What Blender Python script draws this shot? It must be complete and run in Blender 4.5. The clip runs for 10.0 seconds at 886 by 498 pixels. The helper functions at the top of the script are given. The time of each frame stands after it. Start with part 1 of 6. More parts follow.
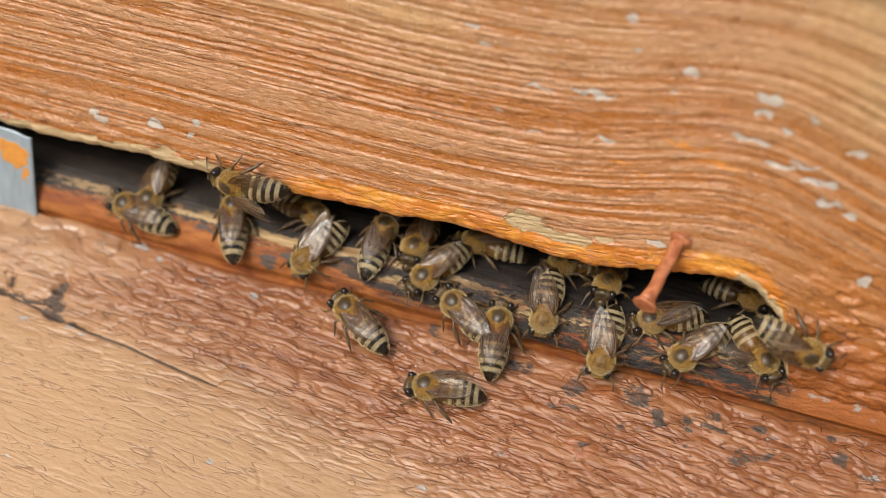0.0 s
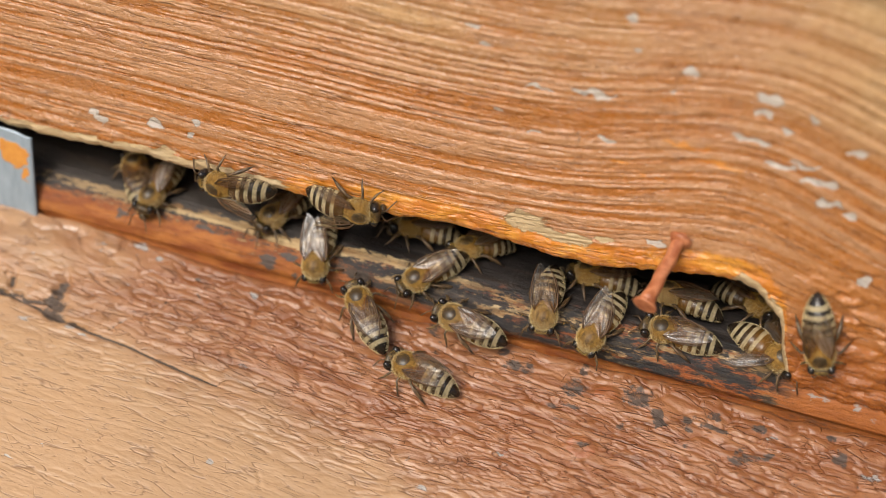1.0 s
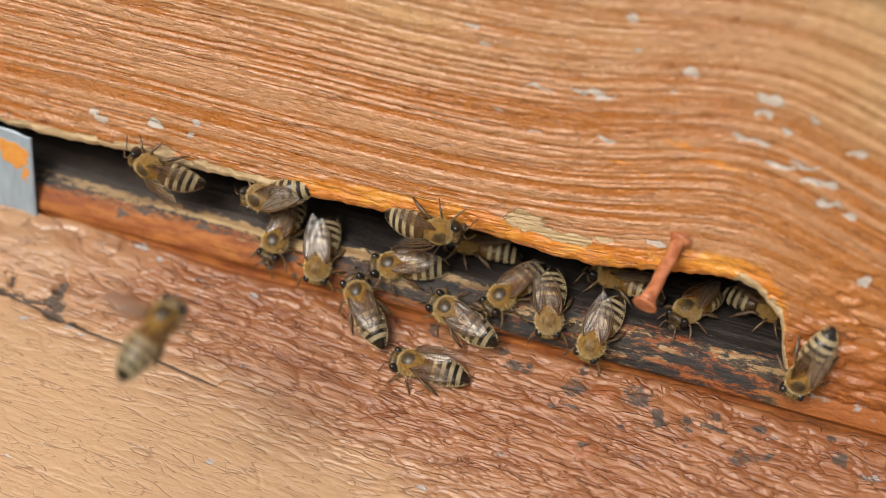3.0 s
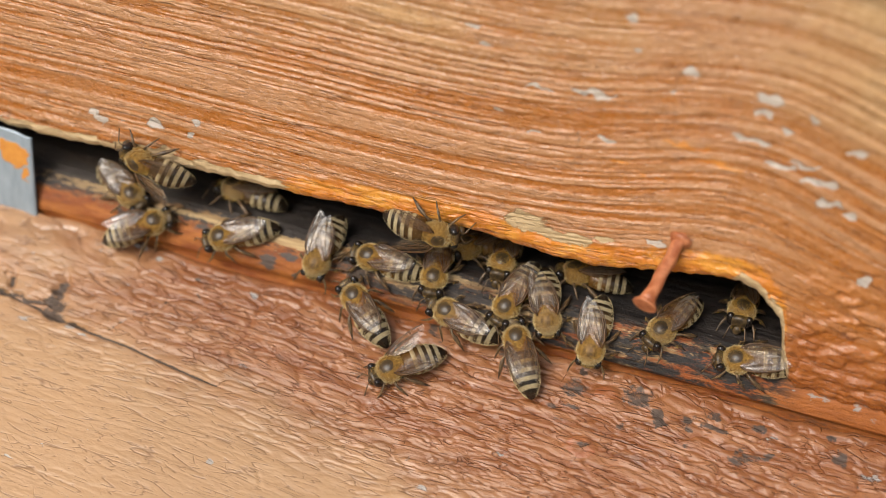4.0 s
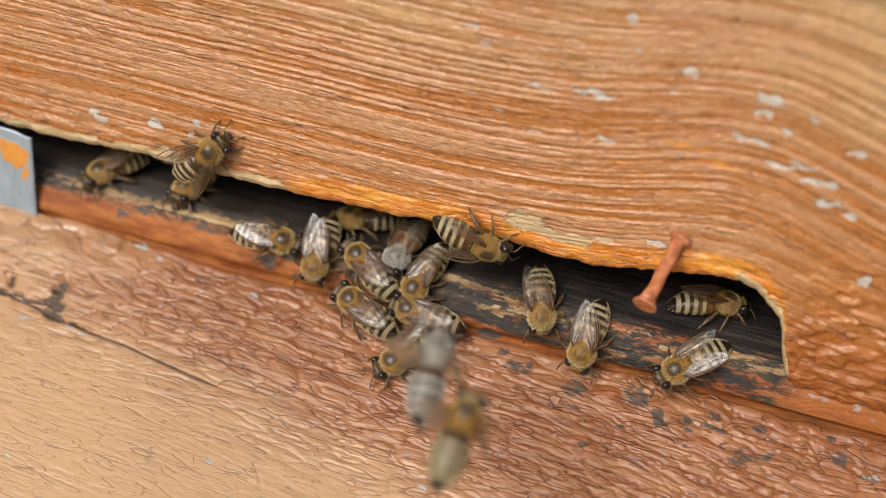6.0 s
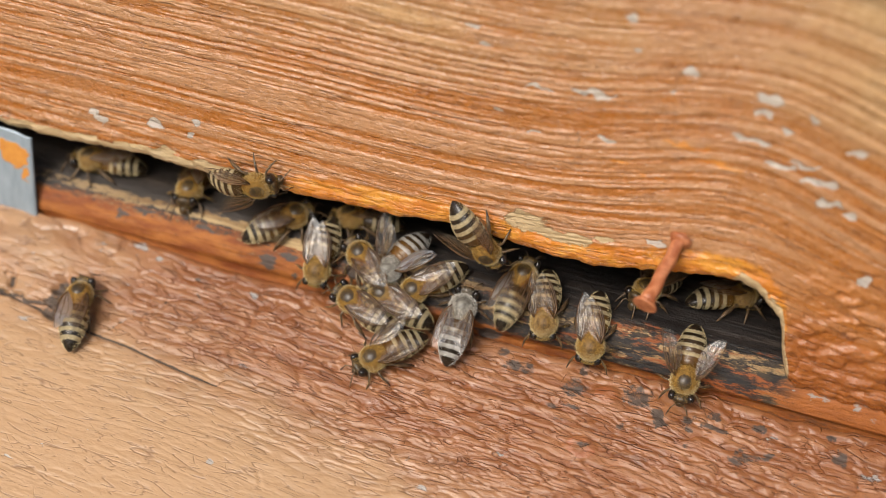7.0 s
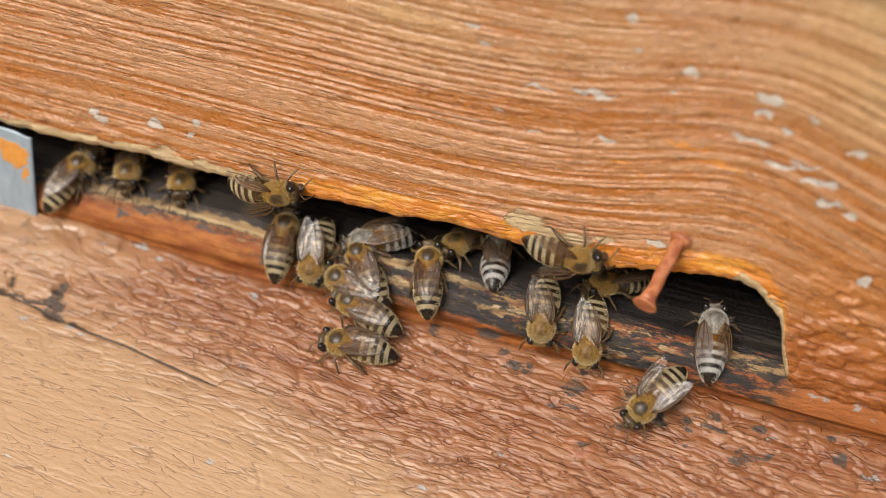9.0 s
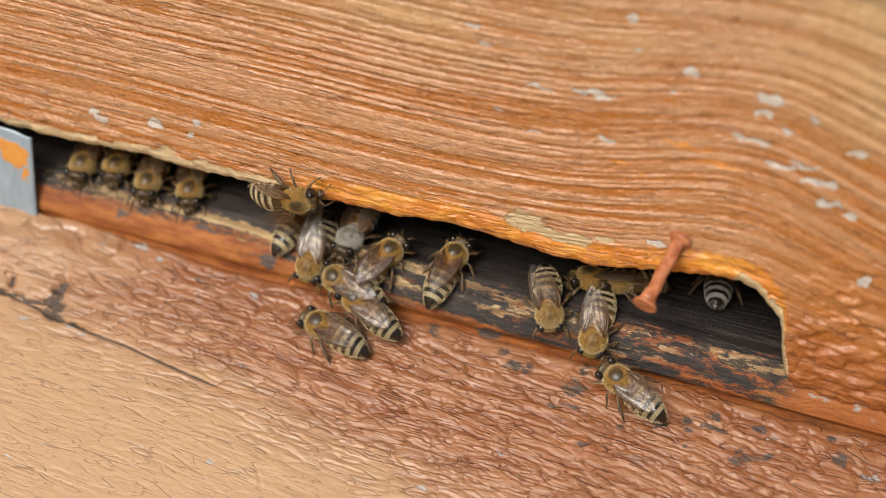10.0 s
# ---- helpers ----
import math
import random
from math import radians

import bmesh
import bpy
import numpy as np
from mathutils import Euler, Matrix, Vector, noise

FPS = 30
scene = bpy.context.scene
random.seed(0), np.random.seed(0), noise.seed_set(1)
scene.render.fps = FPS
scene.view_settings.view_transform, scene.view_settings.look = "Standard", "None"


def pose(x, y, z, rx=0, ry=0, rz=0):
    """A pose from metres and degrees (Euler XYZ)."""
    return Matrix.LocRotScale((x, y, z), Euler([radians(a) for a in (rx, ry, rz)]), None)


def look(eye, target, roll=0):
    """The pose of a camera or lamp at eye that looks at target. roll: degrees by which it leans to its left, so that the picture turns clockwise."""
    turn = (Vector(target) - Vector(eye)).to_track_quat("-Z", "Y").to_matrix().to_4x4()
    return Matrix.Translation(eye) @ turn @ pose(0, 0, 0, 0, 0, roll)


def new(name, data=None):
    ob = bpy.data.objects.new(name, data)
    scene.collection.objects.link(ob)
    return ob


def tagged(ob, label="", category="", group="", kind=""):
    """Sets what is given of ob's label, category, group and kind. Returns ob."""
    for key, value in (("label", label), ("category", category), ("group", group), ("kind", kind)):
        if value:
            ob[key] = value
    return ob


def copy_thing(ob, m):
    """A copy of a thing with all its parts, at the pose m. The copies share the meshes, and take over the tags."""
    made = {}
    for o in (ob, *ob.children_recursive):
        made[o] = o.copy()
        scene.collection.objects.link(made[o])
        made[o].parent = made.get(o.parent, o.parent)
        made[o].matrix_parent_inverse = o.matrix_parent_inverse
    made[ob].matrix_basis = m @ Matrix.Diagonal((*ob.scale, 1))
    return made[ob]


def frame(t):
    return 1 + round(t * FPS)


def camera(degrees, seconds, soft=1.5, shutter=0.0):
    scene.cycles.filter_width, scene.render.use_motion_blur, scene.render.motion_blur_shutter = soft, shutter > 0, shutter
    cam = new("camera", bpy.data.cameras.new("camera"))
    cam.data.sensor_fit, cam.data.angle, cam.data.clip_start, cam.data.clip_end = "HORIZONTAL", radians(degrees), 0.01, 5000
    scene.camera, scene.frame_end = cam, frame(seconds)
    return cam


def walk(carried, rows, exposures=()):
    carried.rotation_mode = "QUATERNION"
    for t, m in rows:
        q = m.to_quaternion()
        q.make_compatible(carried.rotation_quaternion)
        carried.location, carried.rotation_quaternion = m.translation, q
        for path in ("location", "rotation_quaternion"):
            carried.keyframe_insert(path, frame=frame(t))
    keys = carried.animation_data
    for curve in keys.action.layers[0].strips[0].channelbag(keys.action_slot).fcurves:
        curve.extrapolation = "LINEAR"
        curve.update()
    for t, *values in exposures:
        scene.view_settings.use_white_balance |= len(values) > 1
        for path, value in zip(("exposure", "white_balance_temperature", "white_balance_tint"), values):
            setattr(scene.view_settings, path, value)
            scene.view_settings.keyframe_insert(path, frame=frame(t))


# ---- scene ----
# Camera on a stand before the flight slot of a bee hive, close up.
cam = camera(36, 10.0, soft=0.5, shutter=0.5)
cam.data.dof.use_dof = True
cam.data.dof.focus_distance = 0.2116
cam.data.dof.aperture_fstop = 8.0
VIEW = look((0.03844, -0.18086, 0.11275), (0.0, 0.0, 0.006), 8.5)
walk(cam, [(0.0, VIEW), (10.0, VIEW)])

# Bright haze: a wide soft sun and the sky.
world = bpy.data.worlds.new("sky")
scene.world = world
world.use_nodes = True
SUN_ELEVATION, SUN_TURN = 41, 200
sky = world.node_tree.nodes.new("ShaderNodeTexSky")
sky.sky_type = "NISHITA"
sky.sun_disc = False
sky.sun_elevation = radians(SUN_ELEVATION)
sky.sun_rotation = radians(SUN_TURN)
sky.air_density, sky.dust_density, sky.ozone_density = 1.0, 4.0, 1.0
back = world.node_tree.nodes["Background"]
back.inputs["Strength"].default_value = 0.12
world.node_tree.links.new(sky.outputs[0], back.inputs["Color"])
sun = new("sun", bpy.data.lights.new("sun", "SUN"))
sun.data.energy, sun.data.angle, sun.data.color = 2.75, radians(26), (1.0, 0.95, 0.88)
_a, _e = radians(SUN_TURN), radians(SUN_ELEVATION)
sun.matrix_basis = look((math.sin(_a) * math.cos(_e), math.cos(_a) * math.cos(_e), math.sin(_e)), (0, 0, 0))
scene.view_settings.exposure = -0.04

MM = 0.001


# ---------------------------------------------------------------- materials
class Nodes:
    """Short hand for a material's node tree."""

    def __init__(self, name):
        self.mat = bpy.data.materials.new(name)
        self.mat.use_nodes = True
        self.tree = self.mat.node_tree
        self.bsdf = self.tree.nodes["Principled BSDF"]
        self.out = self.tree.nodes["Material Output"]

    def put(self, socket, value):
        if hasattr(value, "is_output"):
            self.tree.links.new(value, socket)
        elif isinstance(value, (tuple, list)) and len(value) == 3 and socket.type == "RGBA":
            socket.default_value = (*value, 1)
        else:
            socket.default_value = value

    def set(self, **values):
        for key, value in values.items():
            self.put(self.bsdf.inputs[key.replace("_", " ")], value)

    def place(self, scale=(1, 1, 1), turn=(0, 0, 0)):
        co = self.tree.nodes.new("ShaderNodeTexCoord")
        mp = self.tree.nodes.new("ShaderNodeMapping")
        mp.inputs["Scale"].default_value = scale
        mp.inputs["Rotation"].default_value = [radians(a) for a in turn]
        self.tree.links.new(co.outputs["Object"], mp.inputs["Vector"])
        return mp.outputs[0]

    def noise(self, vector, scale, detail=3.0, rough=0.55, distort=0.0):
        n = self.tree.nodes.new("ShaderNodeTexNoise")
        self.put(n.inputs["Vector"], vector)
        self.put(n.inputs["Scale"], scale)
        self.put(n.inputs["Detail"], detail)
        self.put(n.inputs["Roughness"], rough)
        self.put(n.inputs["Distortion"], distort)
        return n.outputs["Fac"]

    def edges(self, vector, scale):
        n = self.tree.nodes.new("ShaderNodeTexVoronoi")
        n.feature = "DISTANCE_TO_EDGE"
        self.put(n.inputs["Vector"], vector)
        self.put(n.inputs["Scale"], scale)
        return n.outputs["Distance"]

    def attr(self, name):
        n = self.tree.nodes.new("ShaderNodeAttribute")
        n.attribute_name = name
        return n.outputs["Fac"]

    def math(self, op, a, b=0.0, clamp=False):
        n = self.tree.nodes.new("ShaderNodeMath")
        n.operation = op
        n.use_clamp = clamp
        self.put(n.inputs[0], a)
        self.put(n.inputs[1], b)
        return n.outputs[0]

    def span(self, value, a, b, c=0.0, d=1.0):
        n = self.tree.nodes.new("ShaderNodeMapRange")
        n.interpolation_type = "SMOOTHSTEP"
        for i, v in enumerate((value, a, b, c, d)):
            self.put(n.inputs[i], v)
        return n.outputs[0]

    def mix(self, fac, a, b, how="MIX"):
        n = self.tree.nodes.new("ShaderNodeMix")
        n.data_type = "RGBA"
        n.blend_type = how
        self.put(n.inputs[0], fac)
        self.put(n.inputs[6], a)
        self.put(n.inputs[7], b)
        return n.outputs[2]

    def warp(self, vector, amount, scale):
        n = self.tree.nodes.new("ShaderNodeTexNoise")
        self.put(n.inputs["Vector"], vector)
        self.put(n.inputs["Scale"], scale)
        m = self.tree.nodes.new("ShaderNodeVectorMath")
        m.operation = "MULTIPLY_ADD"
        self.tree.links.new(n.outputs["Color"], m.inputs[0])
        m.inputs[1].default_value = (amount,) * 3
        self.put(m.inputs[2], vector)
        return m.outputs[0]

    def bump(self, height, distance, strength=1.0, normal=None):
        n = self.tree.nodes.new("ShaderNodeBump")
        self.put(n.inputs["Height"], height)
        n.inputs["Distance"].default_value = distance
        n.inputs["Strength"].default_value = strength
        if normal is not None:
            self.put(n.inputs["Normal"], normal)
        return n.outputs[0]

    def along(self):
        """Place on a board: metres along it and across its grain."""
        co = self.tree.nodes.new("ShaderNodeTexCoord")
        sep = self.tree.nodes.new("ShaderNodeSeparateXYZ")
        com = self.tree.nodes.new("ShaderNodeCombineXYZ")
        self.tree.links.new(co.outputs["Object"], sep.inputs[0])
        self.put(com.inputs[0], sep.outputs[0])
        self.put(com.inputs[1], self.attr("across"))
        return com.outputs[0]

    def scaled(self, vector, scale):
        m = self.tree.nodes.new("ShaderNodeVectorMath")
        m.operation = "MULTIPLY"
        self.put(m.inputs[0], vector)
        m.inputs[1].default_value = scale
        return m.outputs[0]

    def axis(self, i):
        co = self.tree.nodes.new("ShaderNodeTexCoord")
        sep = self.tree.nodes.new("ShaderNodeSeparateXYZ")
        self.tree.links.new(co.outputs["Object"], sep.inputs[0])
        return sep.outputs[i]

    def rand(self):
        return self.tree.nodes.new("ShaderNodeObjectInfo").outputs["Random"]


def paint_material(name, low, high, pale_tone, fresh, crack, crease, run, wind, gloss, dull, relief, chalk):
    """Old glossy oil paint on ridged weathered wood, chipped to grey wood in places."""
    n = Nodes(name)
    plain = n.place()
    fibre = n.along()
    grain = n.scaled(fibre, (60, 900, 1))
    g = n.attr("grain")
    # darker valleys, paler ridge tops: sky sheen on the ridges is put into the high tone
    col = n.mix(n.span(g, 0.15, 0.9), low, high)
    col = n.mix(n.span(n.noise(plain, 90, 3), 0.35, 0.75, 0, 0.55), col, tuple(c * k for c, k in zip(high, (0.86, 0.76, 0.62))))
    col = n.mix(n.span(n.noise(grain, 1.0, 3), 0.42, 0.8, 0, 0.3), col, tuple(c * k for c, k in zip(high, (1.14, 1.25, 1.4))))
    # paler tone over the masked areas, its border broken up by noise
    paleness = n.span(n.math("ADD", n.attr("paleness"), n.math("MULTIPLY", n.math("SUBTRACT", n.noise(plain, 130, 4), 0.5), 0.6)), 0.05, 1.0)
    col = n.mix(paleness, col, n.mix(g, tuple(c * 0.5 for c in pale_tone), pale_tone))
    col = n.mix(n.span(n.math("ADD", n.attr("fresh"), n.math("SUBTRACT", n.noise(plain, 420, 4, 0.6), 0.5)), 0.3, 0.7, 0, 0.85), col, n.mix(n.span(n.noise(n.place((0.4, 1, 1)), 330, 4, 0.6), 0.42, 0.62), tuple(c * k for c, k in zip(fresh, (0.86, 0.80, 1.0))), tuple(c * k for c, k in zip(fresh, (1.08, 1.35, 2.2)))))
    col = n.mix(n.span(n.math("ADD", n.attr("rust"), n.math("SUBTRACT", n.noise(plain, 260, 4, 0.6), 0.5)), 0.15, 0.85, 0, 0.8), col, (0.30, 0.088, 0.017))
    # creases along the grain: thin winding lines
    crin = n.warp(n.warp(n.scaled(fibre, (run, 1, 1)), wind * 1.5, 260), wind, 2600)
    fold = None
    for k, (size, width) in enumerate(((360, 0.017), (760, 0.022))):
        c = n.math("ABSOLUTE", n.math("SUBTRACT", n.noise(crin, size, 1.5, 0.5), 0.5))
        c = n.math("SUBTRACT", 1.0, n.span(c, 0.0, width))
        c = n.math("MULTIPLY", c, n.span(n.noise(n.scaled(fibre, (0.6, 1, 1)), 430 + 250 * k, 2), 0.44, 0.56))
        fold = c if fold is None else n.math("MAXIMUM", fold, c)
    fold = n.math("MULTIPLY", n.math("MULTIPLY", fold, crease), n.span(n.attr("paleness"), 0.3, 1.0, 1.0, 0.95))
    # hair cracks in the paint, along and across the grain
    cells = n.warp(n.warp(n.scaled(fibre, (0.30, 1, 1)), 0.0022, 180), 0.0003, 1000)
    line = n.math("SUBTRACT", 1.0, n.span(n.edges(cells, 560), 0.0, 0.02))
    line = n.math("MULTIPLY", line, n.span(n.noise(plain, 300, 3), 0.48, 0.66))
    line = n.math("MAXIMUM", n.math("MULTIPLY", line, crack), fold)
    col = n.mix(n.math("MULTIPLY", line, 0.75), col, n.mix(paleness, (low[0] * 0.42, low[1] * 0.34, low[2] * 0.3), tuple(c * k for c, k in zip(pale_tone, (0.34, 0.26, 0.2)))))
    # dust and specks
    speck = n.span(n.noise(plain, 1700, 2), 0.69, 0.75, 0, 0.5)
    col = n.mix(speck, col, (0.13, 0.06, 0.035))
    # bare wood where paint has gone
    ragged = n.math("MULTIPLY", n.math("SUBTRACT", n.noise(n.warp(n.scaled(fibre, (0.35, 1, 1)), 0.0008, 700), 620, 5, 0.75), 0.5), 3.2)
    bare = n.span(n.math("ADD", n.attr("bare"), n.math("MULTIPLY", ragged, 0.5)), 0.44, 0.56)
    wood = n.mix(n.noise(grain, 0.9, 4), (0.34, 0.21, 0.085), (0.70, 0.54, 0.32))
    col = n.mix(bare, col, wood)
    chip = n.span(n.math("ADD", n.attr("chip"), n.math("MULTIPLY", n.math("SUBTRACT", n.noise(n.scaled(fibre, (0.45, 1, 1)), 1000, 5, 0.75), 0.5), 1.7)), 0.58, 0.72)
    grey = n.mix(n.noise(plain, 800, 3), tuple(c * 0.55 for c in chalk), chalk)
    col = n.mix(n.math("MULTIPLY", chip, 0.85), col, grey)
    tar = n.span(n.math("ADD", n.attr("tar"), n.math("MULTIPLY", n.math("SUBTRACT", n.noise(n.scaled(fibre, (0.5, 1, 1)), 1300, 6, 0.8), 0.5), 2.2)), 0.46, 0.70, 0, 0.93)
    col = n.mix(tar, col, n.mix(n.noise(plain, 1200, 3), (0.018, 0.013, 0.010), (0.105, 0.075, 0.055)))
    worn = n.math("MAXIMUM", bare, chip)
    rough = n.span(n.noise(plain, 500, 3), 0.3, 0.7, 0.20 + dull, 0.36 + dull)
    rough = n.math("ADD", rough, n.math("MULTIPLY", n.math("MAXIMUM", worn, tar), 0.4))
    wrinkle = n.noise(n.warp(n.scaled(fibre, (0.5, 1, 1)), 0.0006, 900), 1500, 4, 0.6)
    height = n.math("SUBTRACT", wrinkle, n.math("MULTIPLY", line, 0.9))
    height = n.math("SUBTRACT", height, n.math("MULTIPLY", worn, 0.7))
    height = n.math("ADD", height, n.math("MULTIPLY", n.noise(grain, 1.6, 3), 0.5))
    height = n.math("MULTIPLY", height, n.span(n.attr("paleness"), 0.1, 0.9, 1.0, 0.3))
    n.set(Base_Color=col, Roughness=rough, Normal=n.bump(height, relief, 1.0), Specular_IOR_Level=gloss)
    return n.mat


def sill_material():
    """Worn sill: red-brown paint on its front, bare wood on the nose, dark wood deepened for slot shade within."""
    n = Nodes("worn_sill")
    plain = n.place()
    grain = n.place((45, 700, 700))
    streak = n.math("SUBTRACT", n.noise(grain, 1.0, 5, 0.65), 0.5)
    blot = n.math("SUBTRACT", n.noise(n.place((0.4, 1, 1)), 260, 5, 0.65), 0.5)
    fleck = n.math("SUBTRACT", n.noise(n.place((0.4, 1, 1)), 1500, 4, 0.7), 0.5)
    wave = n.math("ADD", n.math("MULTIPLY", streak, 0.95), n.math("MULTIPLY", blot, 0.5))
    wave = n.math("ADD", wave, n.math("MULTIPLY", fleck, 1.9))
    wood = n.mix(n.span(n.noise(grain, 1.4, 4), 0.3, 0.72), (0.24, 0.125, 0.045), (0.62, 0.46, 0.24))
    wood = n.mix(n.span(n.axis(0), -0.068, -0.030, 0.75, 0.0), wood, n.mix(n.span(n.noise(grain, 1.4, 4), 0.3, 0.72), (0.13, 0.072, 0.034), (0.33, 0.22, 0.115)))
    # dark floor wood, taken near black so its colour also holds the slot's shade
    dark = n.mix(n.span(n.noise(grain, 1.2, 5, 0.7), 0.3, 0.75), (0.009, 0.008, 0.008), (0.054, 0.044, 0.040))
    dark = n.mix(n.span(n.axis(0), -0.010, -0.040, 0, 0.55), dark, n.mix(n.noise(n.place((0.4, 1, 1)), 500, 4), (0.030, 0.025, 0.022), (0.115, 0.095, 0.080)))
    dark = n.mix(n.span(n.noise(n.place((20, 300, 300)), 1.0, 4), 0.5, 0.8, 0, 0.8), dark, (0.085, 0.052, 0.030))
    paint = n.mix(n.span(n.noise(n.place((0.35, 1, 1)), 420, 5, 0.65), 0.3, 0.7), (0.21, 0.050, 0.010), (0.46, 0.165, 0.036))
    paint = n.mix(n.span(n.attr("plug"), 0.0, 1.0, 0, 0.8), paint, (0.32, 0.098, 0.019))
    paint = n.mix(n.span(n.math("ADD", n.math("ADD", streak, fleck), blot), 0.04, 0.34, 0, 0.75), paint, (0.12, 0.050, 0.024))
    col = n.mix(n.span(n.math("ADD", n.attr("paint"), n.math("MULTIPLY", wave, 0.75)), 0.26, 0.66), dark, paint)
    col = n.mix(n.span(n.math("ADD", n.attr("cream"), wave), 0.42, 0.66), col, wood)
    small = n.noise(n.place((0.3, 1, 1)), 1100, 6, 0.72)
    hue = n.noise(n.place((0.3, 1, 1)), 380, 3)
    scrap = n.span(n.math("ADD", small, n.math("MULTIPLY", n.attr("fleck"), 0.16)), 0.62, 0.72, 0, 0.9)
    col = n.mix(n.math("MULTIPLY", scrap, n.attr("fleck")), col, n.mix(n.span(hue, 0.48, 0.58), (0.30, 0.080, 0.016), (0.34, 0.22, 0.10)))
    soot = n.span(n.noise(n.place((0.3, 1, 1)), 760, 6, 0.72), 0.43, 0.55, 0, 0.9)
    col = n.mix(n.math("MULTIPLY", soot, n.attr("fleck")), col, (0.014, 0.012, 0.011))
    col = n.mix(n.span(n.math("ADD", n.attr("tar"), n.math("MULTIPLY", wave, 0.7)), 0.40, 0.62, 0, 0.9), col, n.mix(n.noise(plain, 1200, 3), (0.02, 0.018, 0.016), (0.13, 0.12, 0.11)))
    chip = n.span(n.math("ADD", n.attr("chip"), n.math("MULTIPLY", n.math("SUBTRACT", n.noise(n.place((0.45, 1, 1)), 900, 5, 0.75), 0.5), 1.9)), 0.56, 0.74, 0, 0.85)
    col = n.mix(chip, col, n.mix(n.noise(plain, 900, 3), (0.16, 0.15, 0.14), (0.44, 0.42, 0.39)))
    rough = n.math("ADD", 0.40, n.math("MULTIPLY", n.noise(plain, 600, 3), 0.3))
    height = n.math("ADD", n.noise(grain, 1.3, 5, 0.7), n.math("MULTIPLY", n.noise(plain, 1600, 3), 0.4))
    n.set(Base_Color=col, Roughness=rough, Normal=n.bump(height, 0.0005, 1.0), Specular_IOR_Level=0.4)
    return n.mat


def plain_wood(name, a, b):
    n = Nodes(name)
    g = n.place((45, 500, 500))
    f = n.noise(g, 1.0, 5, 0.65)
    n.set(Base_Color=n.mix(f, a, b), Roughness=0.8, Normal=n.bump(f, 0.0004, 0.6))
    return n.mat


def metal_material():
    """Galvanised sheet with flaking orange paint."""
    n = Nodes("galvanised_sheet")
    p = n.place()
    zinc = n.mix(n.noise(n.place((1, 1, 0.3)), 600, 5, 0.65), (0.20, 0.26, 0.32), (0.48, 0.56, 0.63))
    rust = n.mix(n.noise(p, 900, 4), (0.50, 0.16, 0.03), (0.72, 0.36, 0.07))
    m = n.span(n.math("ADD", n.attr("paint"), n.math("MULTIPLY", n.math("SUBTRACT", n.noise(p, 420, 4, 0.6), 0.5), 1.2)), 0.44, 0.54)
    n.set(Base_Color=n.mix(m, zinc, rust), Metallic=n.span(m, 0, 1, 0.35, 0.0), Roughness=n.span(n.noise(p, 500), 0.3, 0.7, 0.4, 0.6),
          Normal=n.bump(n.math("ADD", n.noise(p, 900, 3), m), 0.0001, 0.7))
    return n.mat


def nail_material():
    n = Nodes("painted_nail")
    p = n.place()
    f = n.noise(p, 700, 4)
    n.set(Base_Color=n.mix(n.span(f, 0.35, 0.7), (0.34, 0.10, 0.035), (0.56, 0.22, 0.10)), Roughness=0.42, Normal=n.bump(f, 0.0002, 0.6))
    return n.mat


def simple(name, a, b, scale, rough, bump=0.0, metal=0.0, spread=0.0, other=(0.3, 0.28, 0.24)):
    """Two tones in a fine noise; spread lets single bees go greyer."""
    n = Nodes(name)
    p = n.place()
    f = n.noise(p, scale, 3)
    col = n.mix(n.span(f, 0.3, 0.7), a, b)
    if spread:
        col = n.mix(n.span(n.rand(), 0.55, 1.0, 0, spread), col, other)
    n.set(Base_Color=col, Roughness=rough, Metallic=metal)
    if bump:
        n.set(Normal=n.bump(f, bump, 1.0))
    return n.mat


